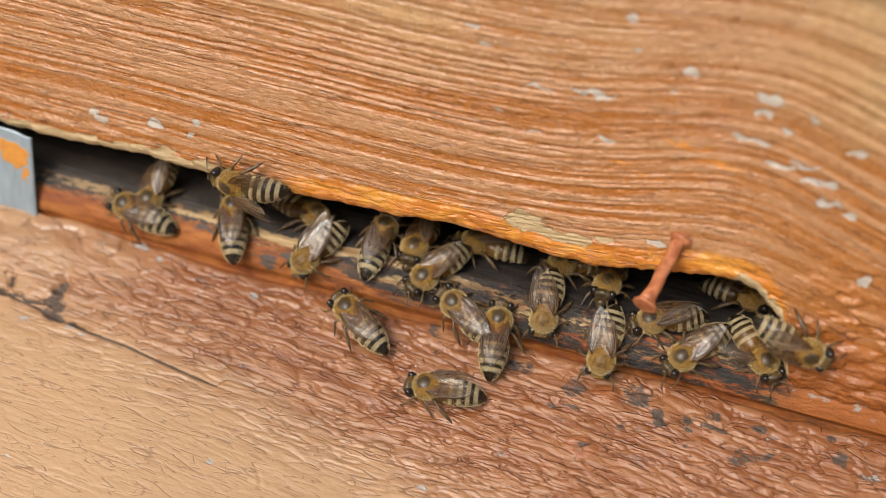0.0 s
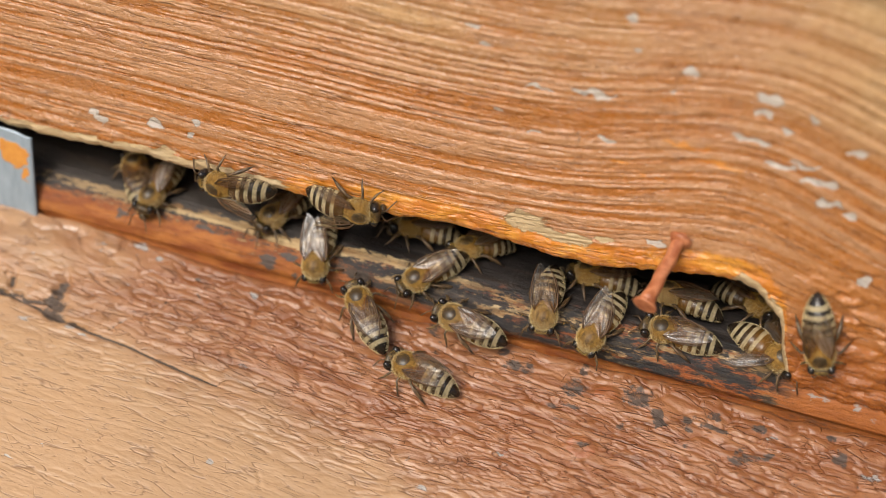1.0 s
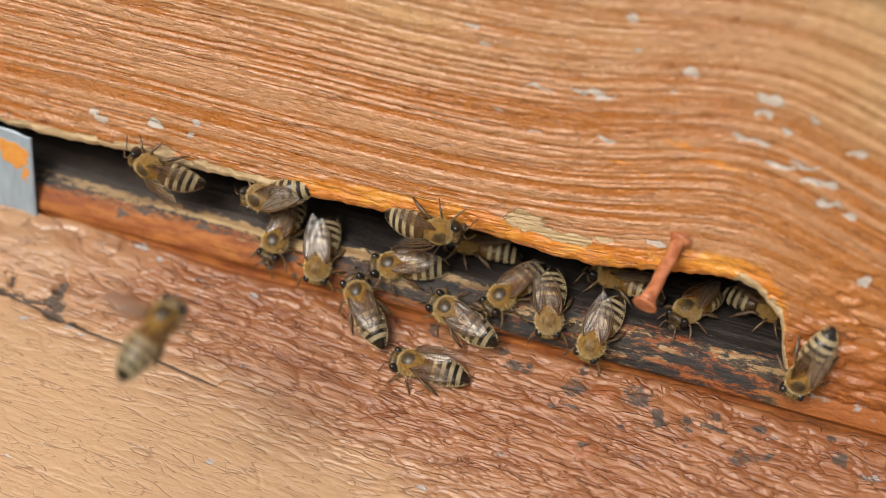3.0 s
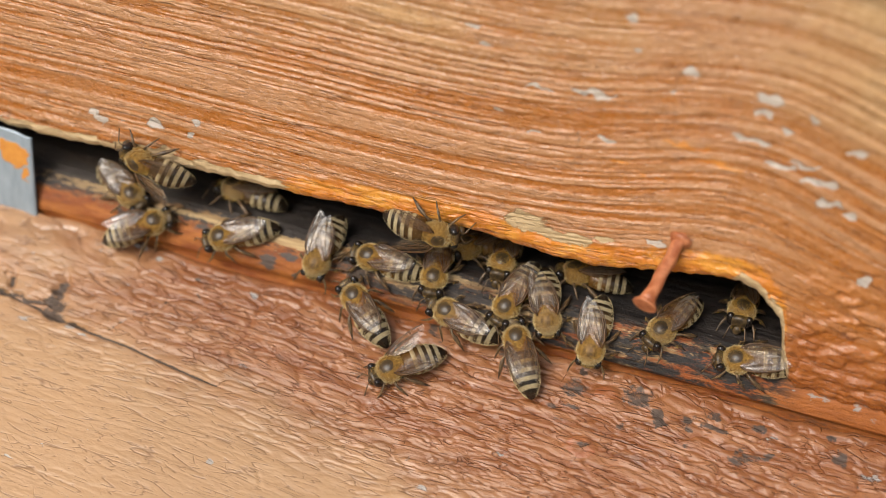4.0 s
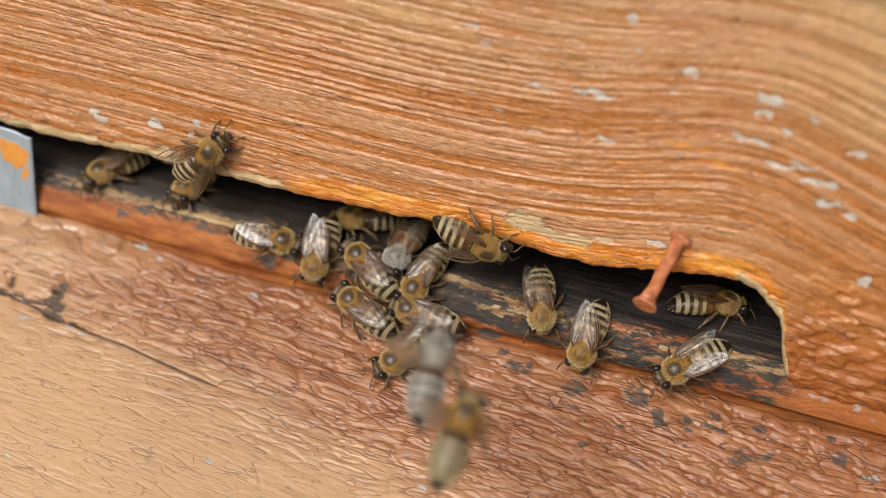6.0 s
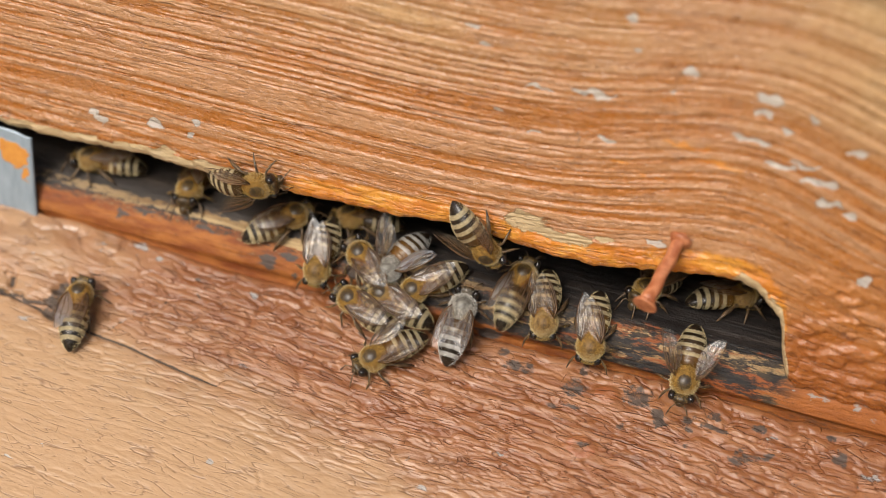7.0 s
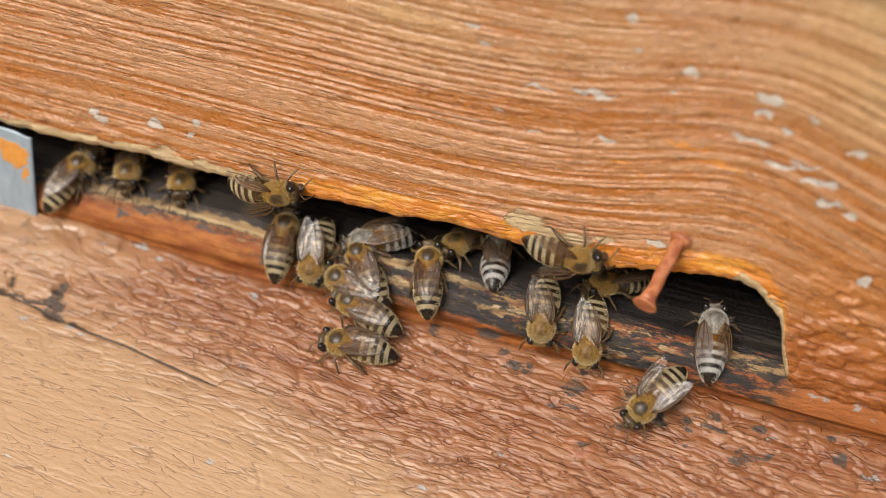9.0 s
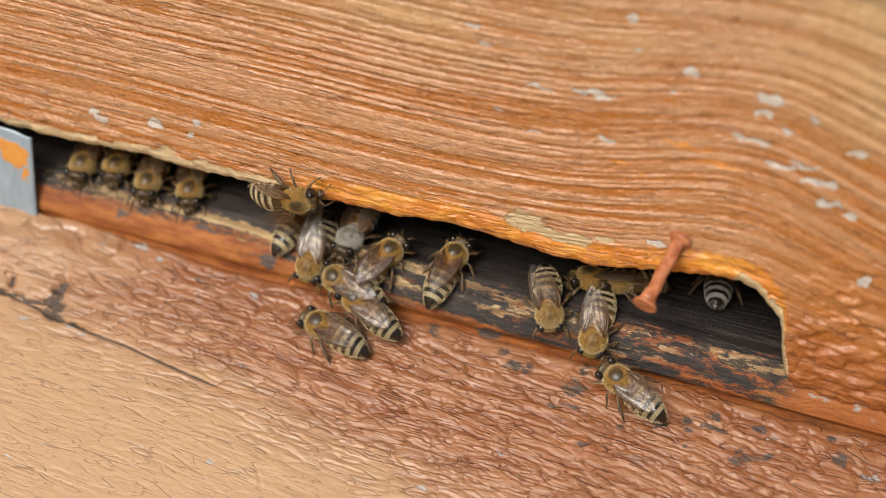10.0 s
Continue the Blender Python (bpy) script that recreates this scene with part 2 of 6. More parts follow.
def wing_material():
    """Clear amber membrane with a silvery sheen, crinkled along its length."""
    n = Nodes("wing_membrane")
    p = n.place()
    add = n.tree.nodes.new
    clear, body, gloss = add("ShaderNodeBsdfTransparent"), add("ShaderNodeBsdfDiffuse"), add("ShaderNodeBsdfGlossy")
    amber = n.mix(n.rand(), (0.82, 0.65, 0.38), (0.94, 0.87, 0.74))
    n.put(clear.inputs["Color"], n.mix(n.span(n.axis(0), -0.0060, -0.0005, 0, 1), (0.97, 0.95, 0.92), amber))
    n.put(body.inputs["Color"], n.mix(n.noise(p, 900, 3), (0.34, 0.25, 0.15), (0.56, 0.48, 0.37)))
    n.put(gloss.inputs["Roughness"], 0.38)
    n.put(gloss.inputs["Color"], (0.90, 0.91, 0.93))
    ripple = n.math("ADD", n.noise(n.scaled(p, (0.35, 1.5, 1)), 900, 2), n.math("MULTIPLY", n.noise(n.scaled(p, (0.6, 1.6, 1)), 380, 2), 1.4))
    n.put(gloss.inputs["Normal"], n.bump(ripple, 0.0005, 0.42))
    one, two = add("ShaderNodeMixShader"), add("ShaderNodeMixShader")
    n.put(one.inputs[0], n.math("MULTIPLY", n.span(n.noise(p, 500, 2), 0.3, 0.7, 0.02, 0.07), n.span(n.rand(), 0.0, 1.0, 0.5, 1.3)))
    n.put(one.inputs[1], clear.outputs[0])
    n.put(one.inputs[2], body.outputs[0])
    face = add("ShaderNodeLayerWeight")
    face.inputs["Blend"].default_value = 0.45
    n.put(two.inputs[0], n.math("MULTIPLY", n.span(face.outputs["Fresnel"], 0.0, 1.0, 0.09, 0.44), n.span(n.rand(), 0.3, 1.0, 0.22, 1.2)))
    n.put(two.inputs[1], one.outputs[0])
    n.put(two.inputs[2], gloss.outputs[0])
    n.put(n.out.inputs["Surface"], two.outputs[0])
    return n.mat


def hair_material(name, dark, light):
    """Fine hairs, each strand a little darker or lighter."""
    n = Nodes(name)
    strand = n.tree.nodes.new("ShaderNodeNewGeometry").outputs["Random Per Island"]
    col = n.mix(strand, dark, light)
    col = n.mix(n.span(n.rand(), 0.5, 1.0, 0, 0.15), col, (0.42, 0.35, 0.22))
    n.set(Base_Color=col, Roughness=0.6)
    return n.mat


BANDS = (0.20, 0.385, 0.56, 0.725)


def shell_material(name, pale):
    """Dark plates with soft cream felt at each fore edge, amber towards the waist."""
    n = Nodes(name)
    p = n.place()
    f = n.noise(p, 1200, 3)
    along = n.math("DIVIDE", n.math("SUBTRACT", -0.45 * 0.00114, n.axis(0)), 6.4 * 0.00114)
    along = n.math("ADD", along, n.math("MULTIPLY", n.math("SUBTRACT", n.noise(p, 2400, 2), 0.5), 0.03))
    col = n.mix(f, (0.008, 0.006, 0.004), (0.030, 0.020, 0.012))
    amber = n.span(n.axis(0), -0.0052, -0.0014, 0, n.span(n.rand(), 0.0, 0.9, 0.15, 0.9))
    col = n.mix(amber, col, n.mix(f, (0.09, 0.038, 0.007), (0.24, 0.115, 0.022)))
    felt = None
    for k, b in enumerate(BANDS):
        rise = n.math("MULTIPLY", n.span(along, b - 0.006, b + 0.012), n.span(along, b + 0.055, b + 0.10, 1.0, 0.0))
        felt = rise if felt is None else n.math("MAXIMUM", felt, rise)
    felt = n.math("MULTIPLY", felt, n.span(n.noise(p, 1900, 3), 0.25, 0.6, 0.45, 0.95))
    col = n.mix(felt, col, n.mix(f, tuple(c * 0.6 for c in pale), pale))
    n.set(Base_Color=col, Roughness=n.span(felt, 0.0, 1.0, 0.26, 0.75), Normal=n.bump(n.noise(n.scaled(p, (3, 1, 1)), 1500, 3), 0.0001, 0.8))
    return n.mat


M_FRONT = paint_material("front_paint", (0.395, 0.131, 0.019), (0.475, 0.243, 0.116), (0.62, 0.385, 0.186), (0.68, 0.235, 0.018), 0.22, 0.45, 0.04, 0.0003, 0.6, 0.0, 0.00034, (0.68, 0.63, 0.56))
M_LAND = paint_material("landing_paint", (0.225, 0.074, 0.021), (0.335, 0.146, 0.062), (0.475, 0.288, 0.144), (0.40, 0.125, 0.032), 0.8, 0.85, 0.15, 0.00012, 0.65, 0.08, 0.00022, (0.50, 0.48, 0.45))
M_SILL = sill_material()
# Near-black: the shade inside the slot is put into this wood's colour.
M_INNER = plain_wood("slot_shade_wood", (0.012, 0.010, 0.009), (0.05, 0.04, 0.034))
M_RAW = plain_wood("raw_wood", (0.20, 0.12, 0.06), (0.42, 0.30, 0.17))
M_METAL = metal_material()
M_NAIL = nail_material()
M_FUR = simple("golden_fur", (0.13, 0.064, 0.008), (0.30, 0.160, 0.026), 2600, 0.85, 0.00007, spread=0.3, other=(0.28, 0.24, 0.17))
M_HAIR = hair_material("golden_hair", (0.21, 0.106, 0.011), (0.70, 0.455, 0.095))
M_BALD = simple("dark_thorax_plate", (0.020, 0.014, 0.008), (0.078, 0.047, 0.018), 900, 0.38, 0.0001)
M_DOWN = simple("downy_thorax_plate", (0.075, 0.038, 0.007), (0.22, 0.115, 0.020), 1500, 0.6, 0.0001)
M_SHELL = shell_material("banded_shell", (0.50, 0.40, 0.22))
M_HEAD = simple("dark_head", (0.024, 0.016, 0.008), (0.11, 0.070, 0.030), 1500, 0.4, 0.0001)
M_BAND = hair_material("cream_hair_band", (0.30, 0.23, 0.11), (0.72, 0.62, 0.40))
M_FRINGE = hair_material("pale_fringe_hair", (0.40, 0.28, 0.10), (0.86, 0.72, 0.42))
M_EYE = simple("black_eye", (0.010, 0.008, 0.007), (0.022, 0.016, 0.012), 4000, 0.22)
M_LEG = simple("brown_leg", (0.030, 0.018, 0.010), (0.17, 0.105, 0.05), 1500, 0.38, 0.0001)
M_VEIN = simple("wing_vein", (0.050, 0.024, 0.008), (0.13, 0.065, 0.022), 800, 0.45)
M_WING = wing_material()


# ---------------------------------------------------------------- helpers
_table = np.random.RandomState(7).rand(512, 512)


def value_noise(x, y, seed=0):
    """Smooth lattice noise from 0 to 1."""
    x, y = x + seed * 17.31, y + seed * 9.77
    i, j = np.floor(x).astype(int), np.floor(y).astype(int)
    fx, fy = x - i, y - j
    fx, fy = fx * fx * (3 - 2 * fx), fy * fy * (3 - 2 * fy)
    a, b = _table[i % 512, j % 512], _table[(i + 1) % 512, j % 512]
    c, d = _table[i % 512, (j + 1) % 512], _table[(i + 1) % 512, (j + 1) % 512]
    return (a * (1 - fx) + b * fx) * (1 - fy) + (c * (1 - fx) + d * fx) * fy


def smooth(x, a, b):
    t = np.clip((x - a) / (b - a), 0, 1)
    return t * t * (3 - 2 * t)


def sheet(name, P, material, attributes):
    """A mesh from a grid of places P[i, j] (metres), with float attributes of the same shape."""
    ni, nj = P.shape[:2]
    idx = np.arange(ni * nj).reshape(ni, nj)
    a, b, c, d = idx[:-1, :-1], idx[1:, :-1], idx[1:, 1:], idx[:-1, 1:]
    faces = np.stack([a, b, c, d], -1).reshape(-1, 4)
    me = bpy.data.meshes.new(name)
    me.vertices.add(ni * nj)
    me.vertices.foreach_set("co", P.reshape(-1).astype(np.float32))
    me.loops.add(faces.size)
    me.loops.foreach_set("vertex_index", faces.reshape(-1).astype(np.int32))
    me.polygons.add(len(faces))
    me.polygons.foreach_set("loop_start", np.arange(0, faces.size, 4, dtype=np.int32))
    me.polygons.foreach_set("loop_total", np.full(len(faces), 4, dtype=np.int32))
    me.update(calc_edges=True)
    me.validate()
    for key, val in attributes.items():
        at = me.attributes.new(key, "FLOAT", "POINT")
        at.data.foreach_set("value", val.reshape(-1).astype(np.float32))
    me.shade_smooth()
    me.materials.append(material)
    return new(name, me)


def part(name, bm, material, parent=None, label="", at=(0, 0, 0), flat=False):
    me = bpy.data.meshes.new(name)
    bm.to_mesh(me)
    bm.free()
    if not flat:
        me.shade_smooth()
    me.materials.append(material)
    ob = new(name, me)
    ob.location = at
    if parent is not None:
        ob.parent = parent
    if label:
        tagged(ob, label)
    return ob


def spots(u, v, rows, soft=0.5):
    """Mask of ragged patches: rows of centre u, v and half lengths along and across, in millimetres."""
    out = np.zeros_like(u)
    u, v = u + 1.3 * (value_noise(u / 1.5, v / 0.9, 131) - 0.5), v + 1.0 * (value_noise(u / 1.2, v / 0.8, 132) - 0.5)
    for cu, cv, a, b in rows:
        r = np.hypot((u - cu) / a, (v - cv) / b)
        out = np.maximum(out, 1 - smooth(r, 0.6 - soft, 1.1 + soft))
    return out


# ---------------------------------------------------------------- front board
# Lower edge of the front board: the flight slot, closed at its right end (mm).
LIP = np.array([(-150, 7.4), (-78, 7.5), (-67, 7.5), (-57, 8.2), (-52, 8.5), (-47, 8.1), (-40, 8.3), (-27, 8.4), (-18, 8.7), (-8.5, 9.1), (-2, 9.8), (4, 9.9), (10, 9.6),
                (19, 9.3), (23, 9.3), (27, 9.8), (30.3, 10.3), (36, 11.6), (42.7, 12.7), (45.2, 12.9), (48, 12.0), (50.3, 10.0), (52.2, 8.2), (53.0, 6.2), (53.7, 3.6), (54.6, 1.0),
                (55.6, -0.9), (57.2, -2.3), (60, -3.2), (66, -3.6), (150, -4.2)])


def front_board():
    xs = np.concatenate([np.arange(-150, -84, 3.0), np.arange(-84, 44, 0.42), np.arange(44, 64, 0.16), np.arange(64, 82, 0.42), np.arange(82, 151, 3.0)])
    edge = np.interp(xs, LIP[:, 0], LIP[:, 1])
    edge = edge + 0.55 * (value_noise(xs / 2.6, xs * 0, 3) - 0.5) + 0.3 * (value_noise(xs / 0.8, xs * 0, 5) - 0.5)
    top = 120.0
    s = np.concatenate([np.linspace(0, 0.55, 470), np.linspace(0.555, 1, 30)[1:]])
    X, S = np.meshgrid(xs, s, indexing="ij")
    E = edge[:, None] + 0 * S
    turn_in = 1 - 0.85 * smooth(xs, 54.6, 57.0)
    Z = E + 1.7 * turn_in[:, None] + (top - E - 1.7 * turn_in[:, None]) * S
    # the grain runs level and swells over a knot beyond the slot's end
    lift = 6.2 * np.exp(-((X - 43) / 21.0) ** 2) * smooth(Z, -6, 26) * (1 - 0.6 * smooth(Z, 36, 66)) - 0.08 * np.clip(X - 46, 0, 60) * smooth(Z, 0, 30)
    V = Z - lift + 0.8 * (value_noise(X / 22, Z / 9, 11) - 0.5)
    V = V + 0.10 * (value_noise(X / 1.5, Z / 0.9, 12) - 0.5)
    fine = 0.50 * value_noise(X / 46, V / 0.5, 1) + 0.30 * value_noise(X / 17, V / 0.31, 2) + 0.20 * value_noise(X / 5, V / 0.36, 4)
    coarse = 0.6 * value_noise(X / 60, V / 0.95, 6) + 0.4 * value_noise(X / 30, V / 0.5, 7)
    wide = 0.6 * smooth(X + 0.55 * Z, 30, 66)
    ridge = smooth(fine * (1 - wide) + coarse * wide, 0.32, 0.64)
    valley = smooth(np.abs(value_noise(X / 34, V / 0.8 + 0.3 * value_noise(X / 5, V / 2, 151), 152) - 0.5), 0.0, 0.055)
    ridge = ridge * (0.5 + 0.5 * valley)
    knotty = smooth(X, 40, 58) * (1 - smooth(Z, 14, 30))
    ridge = ridge * (1 - 0.65 * knotty)
    calm = smooth(Z - E, 0.0, 9.0) * (0.45 + 0.55 * value_noise(X / 30, Z / 14, 9)) * (1 - 0.8 * knotty)
    lump = value_noise(X / 2.2, Z / 1.1, 21) * 0.6 + value_noise(X / 1.0, Z / 0.6, 22) * 0.4
    ridge = ridge * (1 - 0.30 * wide) + 0.19 * wide
    relief = 0.30 * (ridge - 0.55) * (0.14 + 0.86 * calm) + 0.20 * (lump - 0.5) * (1 - 0.6 * calm)
    chips = spots(X, Z, [(18.8, 37.2, 4.0, 0.55), (-0.3, 43.3, 1.6, 0.4), (1.8, 40.7, 1.0, 0.35), (52.3, 31.9, 3.0, 0.7), (54.3, 29.0, 2.4, 0.6),
                         (57.0, 27.9, 1.3, 0.5), (42.6, 42.2, 2.2, 0.8), (42.3, 40.0, 1.6, 0.5), (45.6, 38.3, 1.2, 0.7), (49.2, 40.9, 1.2, 0.6)])
    chips = np.maximum(chips, spots(X, Z, [(62, 18.3, 1.4, 0.9), (21.6, 30.9, 2.0, 0.4), (31.2, 43.7, 1.2, 0.8), (29.6, 40.3, 0.5, 0.4), (46.1, 33.1, 3.2, 0.4),
                                           (41.4, 35.8, 3.5, 0.35), (55.9, 37.7, 1.2, 0.8), (49, 33.9, 2.6, 0.4), (4.9, 31.5, 1.0, 0.3), (21.6, 49.4, 1.0, 0.5)]))
    chips = np.maximum(chips, spots(X, Z, [(-60.5, 14.4, 1.2, 0.8), (-59.0, 13.4, 1.0, 0.7), (-49.5, 15.2, 1.3, 1.0), (-42.7, 17.0, 0.9, 0.8), (-43.2, 14.6, 0.9, 0.6),
                                           (-55, 14.0, 0.5, 0.4), (31.8, 16.1, 2.6, 0.5), (23.3, 45.4, 0.9, 0.4), (11.3, 29.2, 1.4, 0.3), (10, 36.2, 2.6, 0.35)]))
    bare = spots(X, Z, [(12.2, 14.6, 3.9, 1.9), (18.6, 13.4, 4.6, 1.2), (24.5, 14.6, 1.8, 0.6), (-48, 10.6, 2.4, 0.7), (-41, 10.4, 2.0, 0.5)])
    scar = np.exp(-(((X - 18.0) + 0.35 * (Z - 28.6)) / 0.3) ** 2) * smooth(Z, 26, 27) * smooth(-Z, -31.5, -30.5)
    scar = np.maximum(scar, np.exp(-(((X - 29.8) + 0.1 * (Z - 43)) / 0.25) ** 2) * smooth(Z, 40, 41) * smooth(-Z, -47, -46))
    scar = np.maximum(scar, 0.35 * np.exp(-((np.hypot(X - 57.5, Z - 11) - 4.2 - 1.2 * value_noise(X / 2, Z / 2, 31)) / 0.28) ** 2) * smooth(X, 56.5, 58.5))
    fold = value_noise(X / 4.0 + 0.5 * value_noise(X / 2, Z / 2, 33), Z / 1.6, 34) + 0.5 * value_noise(X / 1.6, Z / 0.8, 35)
    relief = relief + 0.55 * (smooth(fold, 0.5, 1.0) - 0.5) * smooth(X, 50, 57) * (1 - smooth(Z, 14, 24))
    near = 1 - smooth(Z - E, 3.0, 8.5)
    flake = np.abs(value_noise(X / 3.4 + 0.6 * value_noise(X, Z, 36), Z / 1.1, 37) - 0.5)
    crag = (1 - smooth(flake, 0.0, 0.07)) * smooth(value_noise(X / 5, Z / 2, 38), 0.35, 0.6)
    relief = relief + near * (0.45 * (value_noise(X / 3.0, Z / 1.4, 39) - 0.5) - 0.30 * crag)
    relief = relief - 0.07 * chips - 0.30 * scar - 0.12 * bare
    paleness = smooth(X + 0.9 * Z, 68, 125) * 0.75 + 0.95 * smooth(Z, 24, 52) * (0.25 + 0.75 * value_noise(X / 16, Z / 5, 41)) * (1 - 0.6 * smooth(X, -10, 30))
    Y = -relief
    # right of the slot the board's foot sinks behind the painted sill front
    Y = Y + 1.3 * smooth(E + 2.6 - Z, 0.0, 3.0) * smooth(X, 55.0, 57.5)
    # rows that round the edge and run back under the board
    turns = np.linspace(90, 0, 9)[1:-1]
    under = [(1.7 * (1 - math.sin(radians(a))), 1.7 * (1 - math.cos(radians(a)))) for a in turns]
    under += [(1.7, 0.0), (4.0, 0.1), (10.0, 0.0), (20.0, 0.0), (20.0, 40.0), (20.0, 100.0)]
    rows_y, rows_z = [], []
    rough = 0.35 * (value_noise(xs / 1.3, xs * 0, 51) - 0.5)
    for k, (yy, zz) in enumerate(under[::-1]):
        rows_y.append(yy * (turn_in if yy <= 1.7 else 1) + (rough * turn_in if 0 < yy < 6 else 0) + 0.25 * (value_noise(xs / 1.1, xs * 0 + k * 0.5, 52) - 0.5) * (yy < 6))
        rows_z.append(np.minimum(edge + zz * turn_in, 119) if zz < 30 else np.full_like(xs, 60.0 if zz < 90 else top))
    rows_y = [r + 1.3 * smooth(xs, 55.0, 57.5) for r in rows_y]
    nb = len(under)
    full = lambda a, fill: np.concatenate([np.repeat(fill[:, None], nb, 1) if fill.ndim == 1 else fill, a], 1)
    GX = full(X, xs)
    GY = np.concatenate([np.stack(rows_y, 1), Y + 0.0], 1)
    GZ = np.concatenate([np.stack(rows_z, 1), Z], 1)
    zero = np.zeros_like(xs)
    pale = np.clip(smooth(-xs, 24, 30) * 0.95 + 0.25 * (value_noise(xs / 5, zero, 61) - 0.3), 0, 1) + smooth(xs, 42, 47) * smooth(-xs, -56.4, -55.2) * (0.55 + 0.6 * value_noise(xs / 0.7, zero, 64))
    bare_all = full(bare, np.clip(pale, 0, 1))
    bare_all[:, nb:nb + 4] = np.maximum(bare_all[:, nb:nb + 4], (pale * 0.75)[:, None] * (value_noise(xs / 3.0, zero, 63) > 0.25)[:, None])
    bare_all[:, :nb - 8] = 0.9
    across = full(V, zero)
    across[:, :nb] = V[:, :1] - 3.0 + np.linspace(-6, 2.6, nb)[None, :]
    rust = full(smooth(X, 49, 57) * (1 - smooth(Z + 0.25 * (X - 60), -2, 20)), smooth(xs, 52, 56))
    gold = 0.75 * spots(X, Z, [(33, 32.6, 6.0, 0.5), (38, 31.0, 4.0, 0.5), (24, 27.6, 3.0, 0.4), (29, 26.4, 3.0, 0.4)])
    fresh = full(np.maximum(gold, 1 - smooth(Z - E, 2.4, 6.4)) * smooth(X, -34, -18) * smooth(-X, -60, -48), smooth(xs, -34, -22) * smooth(-xs, -54, -48))
    P = np.stack([GX, GY, GZ], -1) * MM
    ob = sheet("front_board", P, M_FRONT, {"grain": full(ridge, zero + 0.3), "paleness": full(paleness, zero), "chip": 1.35 * full(chips, zero), "bare": bare_all,
                                           "tar": full(np.maximum(0.55 * scar, 0.42 * crag * near), zero), "across": across * MM, "fresh": fresh, "rust": rust})
    return tagged(ob, "orange-brown painted weathered hive front board with ridged grain", "wall", kind="structure")


# ---------------------------------------------------------------- sill and hive box
NOSE = 6.0


def sill():
    """The hive floor with its worn rounded nose under the slot."""
    xs = np.concatenate([np.arange(-150, -84, 3.0), np.arange(-84, 64, 0.45), np.arange(64, 151, 3.0)])
    arc = [(-26.0, 0.2)] + [(z, 0.2) for z in np.arange(-14, -6.0, 0.35)]
    prof = [(y, z) for z, y in arc]
    prof += [(0.2 + NOSE * (1 - math.cos(radians(a))), -NOSE + NOSE * math.sin(radians(a))) for a in np.arange(0, 90, 4)]
    prof += [(y, 0.0) for y in np.concatenate([np.arange(6.4, 40, 0.6), np.arange(40, 151, 6)])]
    prof = np.array(prof)
    length = np.concatenate([[0], np.cumsum(np.hypot(*np.diff(prof, axis=0).T))])
    length = length - length[np.argmax(prof[:, 1] > -5.9)]
    X, K = np.meshgrid(xs, np.arange(len(prof)), indexing="ij")
    Y0, Z0, L = prof[K, 0], prof[K, 1], length[K]
    streak = 0.6 * value_noise(X / 26, L / 0.7, 71) + 0.4 * value_noise(X / 8, L / 0.35, 72)
    worn = value_noise(X / 7, L / 3.5, 73)
    depth = 0.45 * (streak - 0.6) * smooth(L, -3, 3) + 0.8 * (worn - 0.6) * smooth(L, 1, 5) * smooth(-L, -14, -8)
    ny = -np.cos(np.clip(L / NOSE, 0, math.pi / 2))
    nz = np.sin(np.clip(L / NOSE, 0, math.pi / 2))
    Y0 = Y0 + (0.9 + 1.1 * smooth(X, 0, 30)) * smooth(-L, 0.6, 2.4)
    P = np.stack([X, Y0 + ny * depth, Z0 + nz * depth], -1) * MM
    # red paint on the front, a pale worn streak along the nose, dark within; flecked towards the right
    centre = np.interp(X, [-84, -27, -13, 0, 7, 14, 30, 56], [5.4, 4.9, 5.7, 6.1, 5.2, 4.7, 4.6, 5.4])
    power = np.interp(X, [-84, -66, -40, -12, 0, 14, 22, 40, 56], [0.40, 0.62, 0.78, 0.95, 0.85, 0.72, 0.48, 0.48, 0.62])
    half = np.interp(X, [-84, -50, -30, -10, 14, 56], [1.7, 1.5, 1.05, 1.2, 1.3, 1.7])
    cream = power * np.exp(-((L - centre + 0.5 * (value_noise(X / 9, X * 0, 74) - 0.5)) / half) ** 2)
    cream = np.maximum(cream, 0.8 * spots(X, L, [(10, 2.6, 4.5, 0.9), (-7, 3.2, 4.0, 1.0), (14, 3.4, 3.0, 0.6), (38, 3.6, 3, 0.7), (46, 4.4, 3, 0.6)]))
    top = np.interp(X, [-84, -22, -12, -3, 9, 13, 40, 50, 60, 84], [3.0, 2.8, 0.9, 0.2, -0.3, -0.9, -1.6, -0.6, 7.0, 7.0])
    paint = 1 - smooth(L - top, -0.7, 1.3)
    worn_red = smooth(X, -84, -60) * smooth(-X, 6, 22) * smooth(L, 1.0, 3.4) * smooth(-L, -5.2, -4.2)
    paint = np.maximum(paint, 0.50 * worn_red)
    cream = np.maximum(cream, 0.30 * worn_red)
    paint = np.maximum(paint, 0.55 * spots(X, L, [(32, 5.6, 5, 1.2), (36, 3.4, 5, 0.8), (26, 3.0, 3, 0.7), (48, 3.6, 4, 0.8), (30, 0.8, 5, 0.6), (44, 0.4, 5, 0.6), (20, 1.0, 3, 0.6), (53, 2.5, 3, 1.5)]))
    plug = smooth(X + 1.5 * (value_noise(X / 2, L / 1.0, 75) - 0.5), 50, 60)
